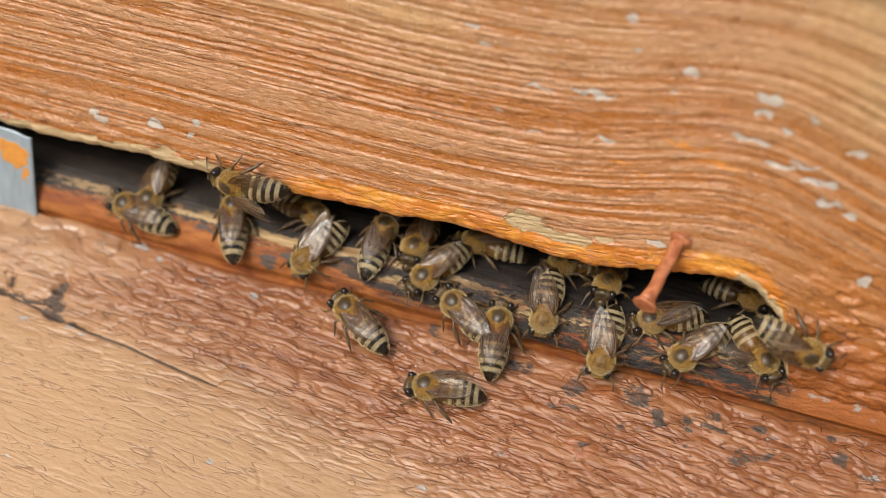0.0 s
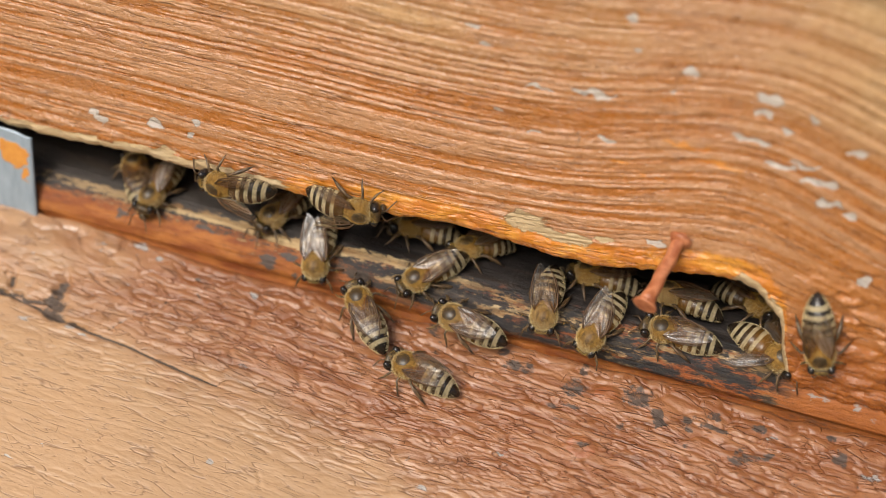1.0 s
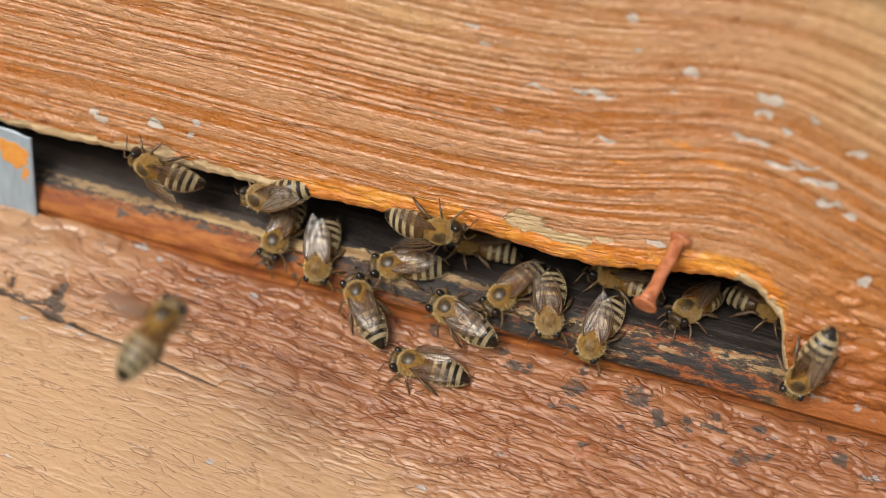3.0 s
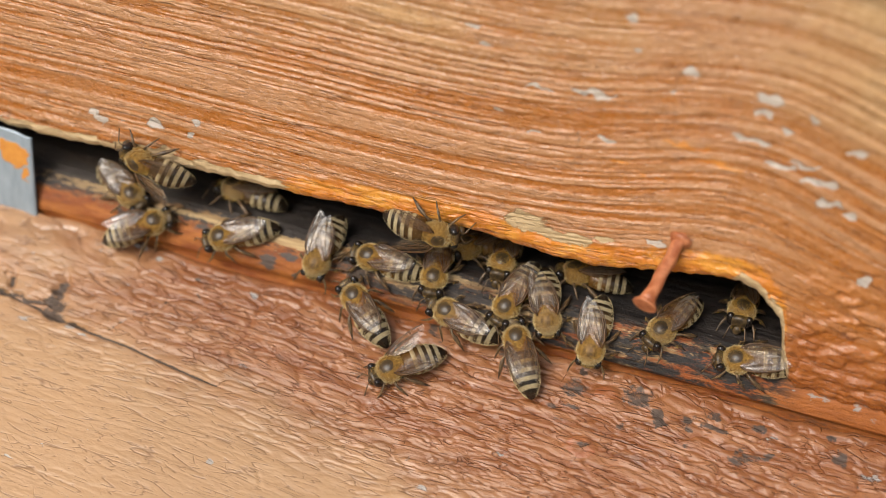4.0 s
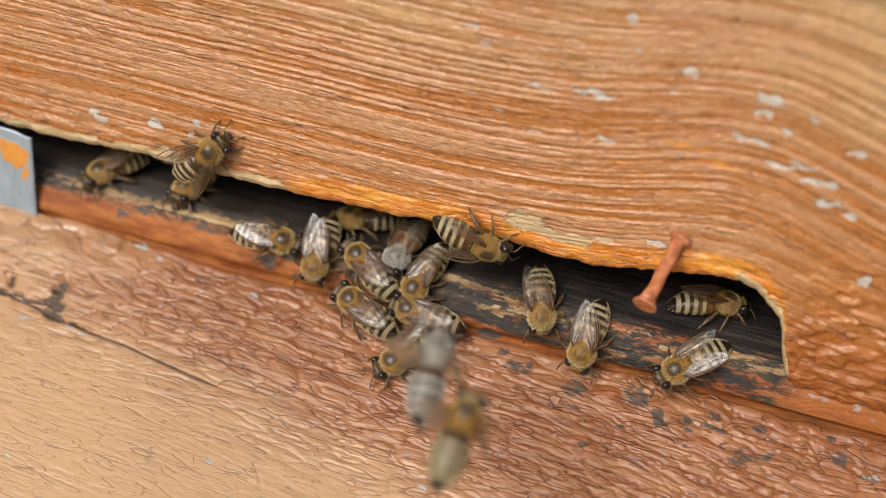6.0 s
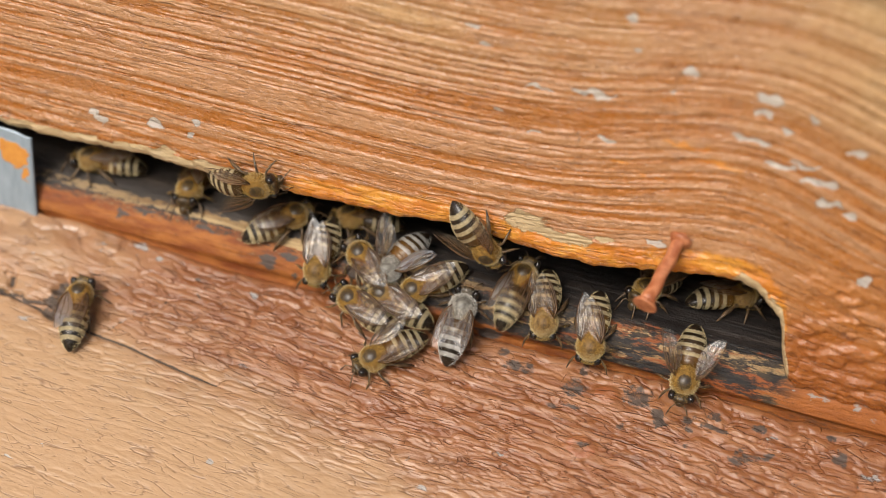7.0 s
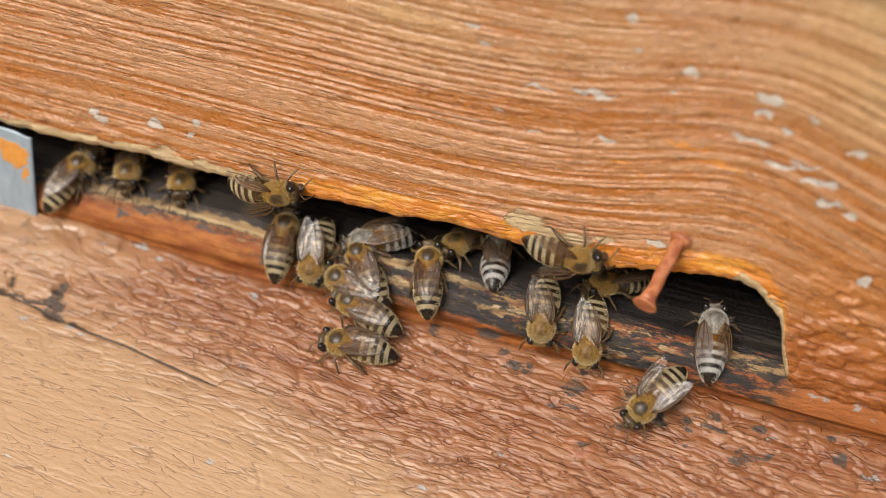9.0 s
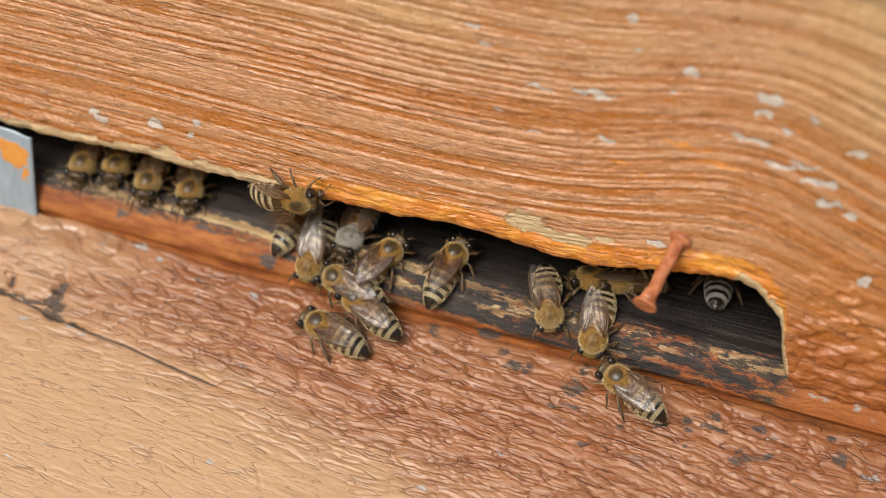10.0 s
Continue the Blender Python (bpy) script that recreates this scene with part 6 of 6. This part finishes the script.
    rows = [
        (0, pose(-0.0041, -0.1118, 0.0210, -7, -38, 107)), (2.4, pose(-0.0115, -0.0952, 0.0105, -4, -38, 101)), (2.7, pose(-0.0218, -0.0663, 0.0064, -0, -39, 95)),
        (3.2, pose(-0.0300, -0.0339, 0.0092, 25, -30, 52)), (3.8, pose(-0.0506, -0.0006, -0.0059, 42, -24, 24)), (4, pose(-0.0503, 0.0002, -0.0049, 42, -24, 24)),
        (4.5, pose(-0.0479, 0.0031, -0.0018, 11, -41, 74)), (4.8, pose(-0.0369, 0.0331, -0.0002, 0, -0, 100)), (10, pose(-0.0369, 0.0331, -0.0002, 0, -0, 100)),
    ]
    walk(b[25], rows)
    gait(b[25], rows)
    spread(b[25], beat(2.3, 3.6, 62, 14))
    rows = [
        (0, pose(-0.0470, 0.0399, -0.0002, -0, -0, -78)), (3.2, pose(-0.0470, 0.0399, -0.0002, -0, -0, -78)), (3.8, pose(-0.0559, 0.0030, -0.0019, 32, 20, -29)),
        (4, pose(-0.0557, 0.0035, -0.0015, 31, 16, -25)), (4.5, pose(-0.0551, 0.0045, -0.0010, 28, 11, -20)), (5, pose(-0.0568, 0.0034, -0.0016, 19, 28, -53)),
        (5.5, pose(-0.0594, 0.0057, -0.0006, -7, 18, -111)), (5.7, pose(-0.0593, 0.0055, -0.0005, -8, 19, -114)), (6.8, pose(-0.0626, 0.0074, -0.0002, -14, 2, -172)),
        (7, pose(-0.0624, 0.0070, -0.0002, -16, 3, -168)), (7.5, pose(-0.0628, 0.0074, -0.0003, -10, 7, -147)), (8, pose(-0.0617, 0.0067, -0.0004, 2, 13, -83)),
        (8.5, pose(-0.0595, 0.0071, -0.0003, 4, 11, -73)), (9, pose(-0.0573, 0.0070, -0.0003, 4, 12, -72)), (9.5, pose(-0.0544, 0.0065, -0.0004, 1, 15, -86)),
        (10, pose(-0.0528, 0.0064, -0.0005, 2, 15, -81)),
    ]
    walk(b[26], rows)
    gait(b[26], rows)
    rows = [
        (0, pose(-0.0325, 0.0489, -0.0002, -0, -0, -73)), (0.4, pose(-0.0289, 0.0088, -0.0002, 6, 4, -32)), (0.7, pose(-0.0290, 0.0071, -0.0004, 4, 12, -74)),
        (1, pose(-0.0292, 0.0060, -0.0005, -8, 16, -117)), (1.17, pose(-0.0275, 0.0047, 0.0030, -39, 10, -168)), (1.33, pose(-0.0251, 0.0030, 0.0077, -63, -34, 164)),
        (1.5, pose(-0.0220, 0.0001, 0.0121, -90, -83, 180)), (2, pose(-0.0205, 0.0001, 0.0131, -90, -29, 180)), (2.5, pose(-0.0271, 0.0005, 0.0112, -108, 27, 172)),
        (2.7, pose(-0.0274, 0.0006, 0.0100, -110, 33, 169)), (3.25, pose(-0.0316, 0.0051, 0.0047, -58, 4, -178)), (3.8, pose(-0.0355, 0.0089, -0.0001, -10, -4, 156)),
        (4, pose(-0.0368, 0.0083, -0.0001, -11, 0, -179)), (4.5, pose(-0.0383, 0.0067, -0.0003, -15, 8, -154)), (5, pose(-0.0377, 0.0082, 0.0000, -13, -7, 150)),
        (5.5, pose(-0.0325, 0.0511, -0.0002, 0, -0, 73)), (10, pose(-0.0325, 0.0511, -0.0002, 0, -0, 73)),
    ]
    walk(b[27], rows)
    gait(b[27], rows)
    rows = [
        (0, pose(-0.0237, 0.0579, -0.0002, 0, -0, -109)), (1.4, pose(-0.0237, 0.0579, -0.0002, 0, -0, -109)), (2, pose(-0.0273, 0.0045, -0.0009, -7, 26, -106)),
        (2.5, pose(-0.0294, 0.0040, -0.0012, -20, 23, -132)), (2.7, pose(-0.0275, 0.0033, -0.0017, 5, 33, -82)), (3.8, pose(-0.0325, 0.0025, -0.0023, -38, 15, -162)),
        (4, pose(-0.0351, 0.0016, -0.0033, -40, 19, -159)), (4.5, pose(-0.0359, 0.0023, -0.0025, -42, 2, -178)), (4.75, pose(-0.0345, 0.0014, -0.0034, -34, 29, -144)),
        (5, pose(-0.0327, 0.0008, -0.0041, -3, 45, -94)), (5.5, pose(-0.0278, 0.0008, -0.0041, 43, 19, -20)), (5.7, pose(-0.0285, 0.0013, -0.0036, 44, 10, -10)),
        (6.8, pose(-0.0287, 0.0048, -0.0007, 28, -19, 31)), (7, pose(-0.0277, 0.0051, -0.0005, 25, -20, 36)), (7.5, pose(-0.0268, 0.0071, 0.0001, 10, -20, 64)),
        (8, pose(-0.0237, 0.0601, -0.0002, 0, -0, 109)), (10, pose(-0.0237, 0.0601, -0.0002, 0, -0, 109)),
    ]
    walk(b[28], rows)
    gait(b[28], rows)
    rows = [
        (0, pose(-0.0226, -0.1119, 0.0329, 28, -27, 45)), (7, pose(-0.0297, -0.0970, 0.0206, 26, -29, 49)), (7.4, pose(-0.0331, -0.0774, 0.0105, 25, -30, 51)),
        (7.5, pose(-0.0342, -0.0684, 0.0073, 4, -38, 89)), (7.6, pose(-0.0233, -0.0435, 0.0095, -1, -39, 96)), (7.75, pose(-0.0233, -0.0286, 0.0082, -7, -38, 107)),
        (7.9, pose(-0.0282, 0.0009, -0.0041, -9, -47, 102)), (8, pose(-0.0282, 0.0014, -0.0036, -12, -46, 106)), (8.5, pose(-0.0277, 0.0018, -0.0032, -5, -46, 97)),
        (9, pose(-0.0269, 0.0030, -0.0019, -6, -43, 98)), (9.5, pose(-0.0272, 0.0042, -0.0009, 5, -38, 81)), (10, pose(-0.0252, 0.0061, -0.0002, 9, -27, 70)),
    ]
    walk(b[29], rows)
    gait(b[29], rows)
    spread(b[29], beat(7.3, 7.94, 66, 40))
    rows = [
        (0, pose(-0.0220, -0.1065, 0.0216, 8, -38, 81)), (5, pose(-0.0255, -0.0988, 0.0159, 15, -36, 70)), (5.2, pose(-0.0259, -0.0763, 0.0063, -3, -38, 99)),
        (5.3, pose(-0.0215, -0.0650, 0.0076, -0, -39, 95)), (5.5, pose(-0.0065, -0.0394, 0.0150, -6, -38, 104)), (5.7, pose(0.0104, -0.0530, 0.0162, 7, -38, 84)),
        (6.2, pose(0.0088, -0.0282, 0.0076, -3, -38, 100)), (6.8, pose(0.0043, -0.0017, -0.0066, -7, -45, 100)), (7, pose(0.0048, -0.0006, -0.0058, 1, -47, 89)),
        (7.5, pose(0.0056, 0.0034, -0.0015, -3, -41, 94)), (8, pose(0.0050, 0.0059, -0.0001, -12, -27, 115)), (8.5, pose(0.0045, 0.0080, 0.0002, -5, -17, 105)),
        (9, pose(0.0070, 0.0095, 0.0001, -2, -11, 102)), (9.3, pose(0.0040, 0.0691, -0.0002, 0, -0, 87)), (10, pose(0.0040, 0.0691, -0.0002, 0, -0, 87)),
    ]
    walk(b[30], rows)
    gait(b[30], rows)
    spread(b[30], beat(5.1, 6.7, 66, 24))
    rows = [
        (0, pose(-0.0019, -0.1034, 0.0133, 4, -38, 89)), (5.2, pose(-0.0023, -0.0915, 0.0095, 2, -39, 91)), (5.5, pose(0.0005, -0.0692, 0.0159, 1, -39, 93)),
        (5.7, pose(0.0108, -0.0618, 0.0132, 7, -38, 84)), (6.2, pose(0.0162, -0.0357, 0.0074, 7, -38, 84)), (6.8, pose(0.0115, 0.0018, -0.0031, 14, -45, 70)),
        (7, pose(0.0124, 0.0044, -0.0007, 5, -37, 81)), (7.4, pose(0.0096, 0.0331, -0.0002, 0, -0, 110)), (10, pose(0.0096, 0.0331, -0.0002, 0, -0, 110)),
    ]
    walk(b[31], rows)
    gait(b[31], rows)
    spread(b[31], beat(5.1, 6.7, 62, 24))
    rows = [
        (0, pose(-0.0432, -0.0847, 0.0273, -1, -39, 96)), (6.4, pose(-0.0441, -0.0753, 0.0211, -0, -39, 95)), (6.8, pose(-0.0429, -0.0541, 0.0096, -6, -38, 104)),
        (6.95, pose(-0.0561, -0.0122, -0.0157, -7, -29, 105)), (7, pose(-0.0558, -0.0124, -0.0157, -7, -29, 105)), (7.5, pose(-0.0578, -0.0011, -0.0062, 4, -46, 84)),
        (8, pose(-0.0552, 0.0034, -0.0014, -4, -41, 97)), (8.5, pose(-0.0529, 0.0075, 0.0002, -7, -19, 110)), (8.67, pose(-0.0503, 0.0081, 0.0001, 11, -13, 48)),
        (8.83, pose(-0.0503, 0.0072, -0.0004, -9, 10, -132)), (9, pose(-0.0478, 0.0077, -0.0003, 3, 9, -71)), (9.5, pose(-0.0471, 0.0069, -0.0003, 3, 13, -75)),
        (10, pose(-0.0457, 0.0068, -0.0004, 4, 13, -72)),
    ]
    walk(b[32], rows)
    gait(b[32], rows)
    spread(b[32], beat(6.7, 6.95, 62, 9))
    rows = [
        (0, pose(-0.0477, -0.0786, 0.0407, 27, -28, 47)), (7, pose(-0.0488, -0.0691, 0.0345, 27, -28, 47)), (7.4, pose(-0.0766, -0.0011, -0.0063, -3, -47, 94)),
        (7.5, pose(-0.0751, -0.0007, -0.0058, -2, -47, 93)), (8, pose(-0.0739, -0.0011, -0.0062, 1, -47, 89)), (8.5, pose(-0.0702, 0.0023, -0.0026, 16, -43, 67)),
        (9, pose(-0.0655, 0.0037, -0.0012, 14, -38, 67)), (9.5, pose(-0.0621, 0.0064, -0.0001, 16, -21, 51)), (9.75, pose(-0.0602, 0.0070, -0.0004, 17, 4, -12)),
        (10, pose(-0.0596, 0.0078, -0.0003, 2, 9, -79)),
    ]
    walk(b[33], rows)
    gait(b[33], rows)
    rows = [
        (0, pose(-0.0170, 0.0399, -0.0002, 0, -0, -96)), (4.4, pose(-0.0170, 0.0399, -0.0002, 0, -0, -96)), (5, pose(-0.0122, 0.0074, -0.0003, -9, 8, -139)),
        (5.5, pose(-0.0082, 0.0055, -0.0006, -4, 20, -102)), (5.7, pose(-0.0078, 0.0049, -0.0008, -6, 23, -105)), (6.8, pose(-0.0072, 0.0048, -0.0009, 3, 24, -83)),
        (7, pose(-0.0078, 0.0030, -0.0018, -17, 31, -120)), (7.5, pose(-0.0157, 0.0086, -0.0002, -7, 4, -152)), (8, pose(-0.0162, 0.0084, -0.0003, -6, 5, -137)),
        (8.5, pose(-0.0164, 0.0070, -0.0004, -2, 12, -101)), (9, pose(-0.0128, 0.0052, -0.0006, -22, 12, -152)), (9.5, pose(-0.0161, 0.0064, -0.0004, -4, 15, -104)),
        (10, pose(-0.0162, 0.0059, -0.0006, -2, 18, -97)),
    ]
    walk(b[34], rows)
    gait(b[34], rows)
    spread(b[34], [(0, 10, 2), (6.6, 10, 2), (6.9, 48, 20), (7.1, 44, 20), (7.5, 10, 2), (10, 10, 2)])
    rows = [
        (0, pose(0.0437, -0.0887, 0.0176, -4, -38, 101)), (7.6, pose(0.0431, -0.0773, 0.0148, -4, -38, 101)), (8, pose(0.0402, -0.0473, 0.0113, 0, -39, 94)),
        (8.2, pose(0.0492, -0.0258, 0.0075, 4, -38, 87)), (8.5, pose(0.0481, -0.0025, -0.0073, -19, -41, 118)), (9, pose(0.0435, 0.0048, -0.0006, -6, -35, 100)),
        (9.5, pose(0.0421, 0.0145, 0.0000, 0, -1, 90)), (10, pose(0.0426, 0.0189, 0.0000, -0, -0, 93)),
    ]
    walk(b[35], rows)
    gait(b[35], rows)
    spread(b[35], beat(7.8, 8.4, 62, 26))
    rows = [
        (0, pose(0.0324, 0.0489, -0.0002, -0, -0, -77)), (5.9, pose(0.0324, 0.0489, -0.0002, -0, -0, -77)), (6.8, pose(0.0326, 0.0110, -0.0001, -1, 2, -118)),
        (7, pose(0.0326, 0.0110, -0.0001, -1, 2, -118)), (7.5, pose(0.0326, 0.0106, -0.0001, -1, 2, -122)), (8, pose(0.0320, 0.0112, -0.0000, -1, 1, -122)),
        (8.5, pose(0.0280, 0.0085, -0.0003, -3, 6, -116)), (9, pose(0.0263, 0.0094, -0.0002, -4, 3, -140)), (9.5, pose(0.0280, 0.0102, -0.0001, -3, 2, -142)),
        (10, pose(0.0242, 0.0097, -0.0002, -5, 2, -161)),
    ]
    walk(b[36], rows)
    gait(b[36], rows)
    spread(b[36], [(0, 22, 5), (10, 22, 5)])
    rows = [
        (0, pose(0.0349, -0.0990, 0.0216, -5, -38, 103)), (4.1, pose(0.0338, -0.0888, 0.0174, -5, -38, 103)), (4.5, pose(0.0324, -0.0579, 0.0142, -7, -38, 107)),
        (4.7, pose(0.0418, -0.0279, 0.0040, -3, -38, 99)), (5, pose(0.0525, -0.0002, -0.0053, -9, -47, 102)), (5.3, pose(0.0514, 0.0032, -0.0017, -5, -42, 98)),
        (5.5, pose(0.0506, 0.0053, -0.0004, -4, -33, 97)), (5.7, pose(0.0503, 0.0090, 0.0002, -1, -13, 93)), (6.3, pose(0.0523, 0.0601, -0.0002, 0, -0, 94)),
        (10, pose(0.0523, 0.0601, -0.0002, 0, -0, 94)),
    ]
    walk(b[37], rows)
    gait(b[37], rows)
    spread(b[37], beat(4.2, 4.85, 60, 24))
    rows = [
        (0, pose(-0.0507, 0.0669, -0.0002, 0, -0, -110)), (4.6, pose(-0.0507, 0.0669, -0.0002, 0, -0, -110)), (5, pose(-0.0450, 0.0082, -0.0003, -0, 7, -90)),
        (5.5, pose(-0.0451, 0.0072, -0.0004, -0, 11, -92)), (6.8, pose(-0.0465, 0.0072, -0.0003, -5, 11, -114)), (7, pose(-0.0455, 0.0069, -0.0004, 2, 12, -83)),
        (7.5, pose(-0.0449, 0.0077, -0.0003, 1, 9, -84)), (8, pose(-0.0436, 0.0088, -0.0002, 1, 5, -80)), (8.17, pose(-0.0468, 0.0285, -0.0002, -3, 3, -137)),
        (8.33, pose(-0.0493, 0.0489, -0.0002, -2, -0, 166)), (8.5, pose(-0.0507, 0.0691, -0.0002, 0, -0, 110)), (10, pose(-0.0507, 0.0691, -0.0002, 0, -0, 110)),
    ]
    walk(b[38], rows)
    gait(b[38], rows)
    rows = [
        (0, pose(0.0020, 0.0309, -0.0002, -0, -0, -84)), (3.2, pose(0.0020, 0.0309, -0.0002, -0, -0, -84)), (3.8, pose(0.0091, 0.0103, -0.0001, 0, 2, -83)),
        (4, pose(0.0085, 0.0085, -0.0003, 0, 6, -89)), (4.5, pose(0.0040, 0.0099, -0.0001, -2, 3, -132)), (5, pose(0.0104, 0.0104, -0.0001, -3, 1, -162)),
        (5.25, pose(0.0096, 0.0099, 0.0000, -7, -4, 149)), (5.5, pose(0.0095, 0.0089, 0.0002, -2, -13, 99)), (5.7, pose(0.0020, 0.0331, -0.0002, 0, -0, 84)),
        (10, pose(0.0020, 0.0331, -0.0002, 0, -0, 84)),
    ]
    walk(b[39], rows)
    gait(b[39], rows)
    rows = [
        (0, pose(-0.0152, 0.0399, -0.0002, -0, -0, -72)), (5.2, pose(-0.0152, 0.0399, -0.0002, -0, -0, -72)), (5.35, pose(-0.0163, 0.0243, -0.0002, -1, 3, -117)),
        (5.5, pose(-0.0170, 0.0092, -0.0002, -6, 2, -162)), (5.7, pose(-0.0165, 0.0092, -0.0002, -5, 3, -149)), (6.8, pose(-0.0167, 0.0100, -0.0001, -5, 0, -175)),
        (7, pose(-0.0166, 0.0094, -0.0002, -6, 2, -161)), (7.17, pose(-0.0149, 0.0088, -0.0003, -2, 5, -106)), (7.33, pose(-0.0130, 0.0091, -0.0002, 3, 4, -50)),
        (7.5, pose(-0.0117, 0.0102, -0.0001, 5, -0, 5)), (8, pose(-0.0152, 0.0421, -0.0002, 0, -0, 72)), (10, pose(-0.0152, 0.0421, -0.0002, 0, -0, 72)),
    ]
    walk(b[40], rows)
    gait(b[40], rows)
    rows = [
        (0, pose(-0.0658, 0.0489, -0.0002, 0, -0, -104)), (8, pose(-0.0658, 0.0489, -0.0002, 0, -0, -104)), (8.5, pose(-0.0651, 0.0062, -0.0004, 1, 16, -88)),
        (9, pose(-0.0648, 0.0063, -0.0004, 2, 16, -82)), (10, pose(-0.0647, 0.0065, -0.0004, 1, 15, -88)),
    ]
    walk(b[41], rows)
    gait(b[41], rows)
    rows = [
        (0, pose(0.0050, 0.0579, -0.0002, 0, -0, -90)), (7.5, pose(0.0050, 0.0579, -0.0002, 0, -0, -90)), (8.5, pose(-0.0007, 0.0103, -0.0001, -2, 2, -128)),
        (9, pose(0.0010, 0.0101, -0.0001, -1, 3, -117)), (9.13, pose(0.0016, 0.0268, -0.0001, -2, 0, -168)), (9.27, pose(0.0030, 0.0437, -0.0001, -1, -1, 141)),
        (9.4, pose(0.0050, 0.0601, -0.0002, 0, -0, 90)), (10, pose(0.0050, 0.0601, -0.0002, 0, -0, 90)),
    ]
    walk(b[42], rows)
    gait(b[42], rows)
    rows = [
        (0, pose(0.0168, 0.0669, -0.0002, 0, -0, -98)), (5.7, pose(0.0168, 0.0669, -0.0002, 0, -0, -98)), (6.8, pose(0.0124, 0.0081, -0.0003, 0, 8, -89)),
        (7.03, pose(0.0130, 0.0282, -0.0002, -4, 3, -147)), (7.27, pose(0.0144, 0.0489, -0.0002, -2, -1, 156)), (7.5, pose(0.0168, 0.0691, -0.0002, 0, -0, 98)),
        (10, pose(0.0168, 0.0691, -0.0002, 0, -0, 98)),
    ]
    walk(b[43], rows)
    gait(b[43], rows)


motions()
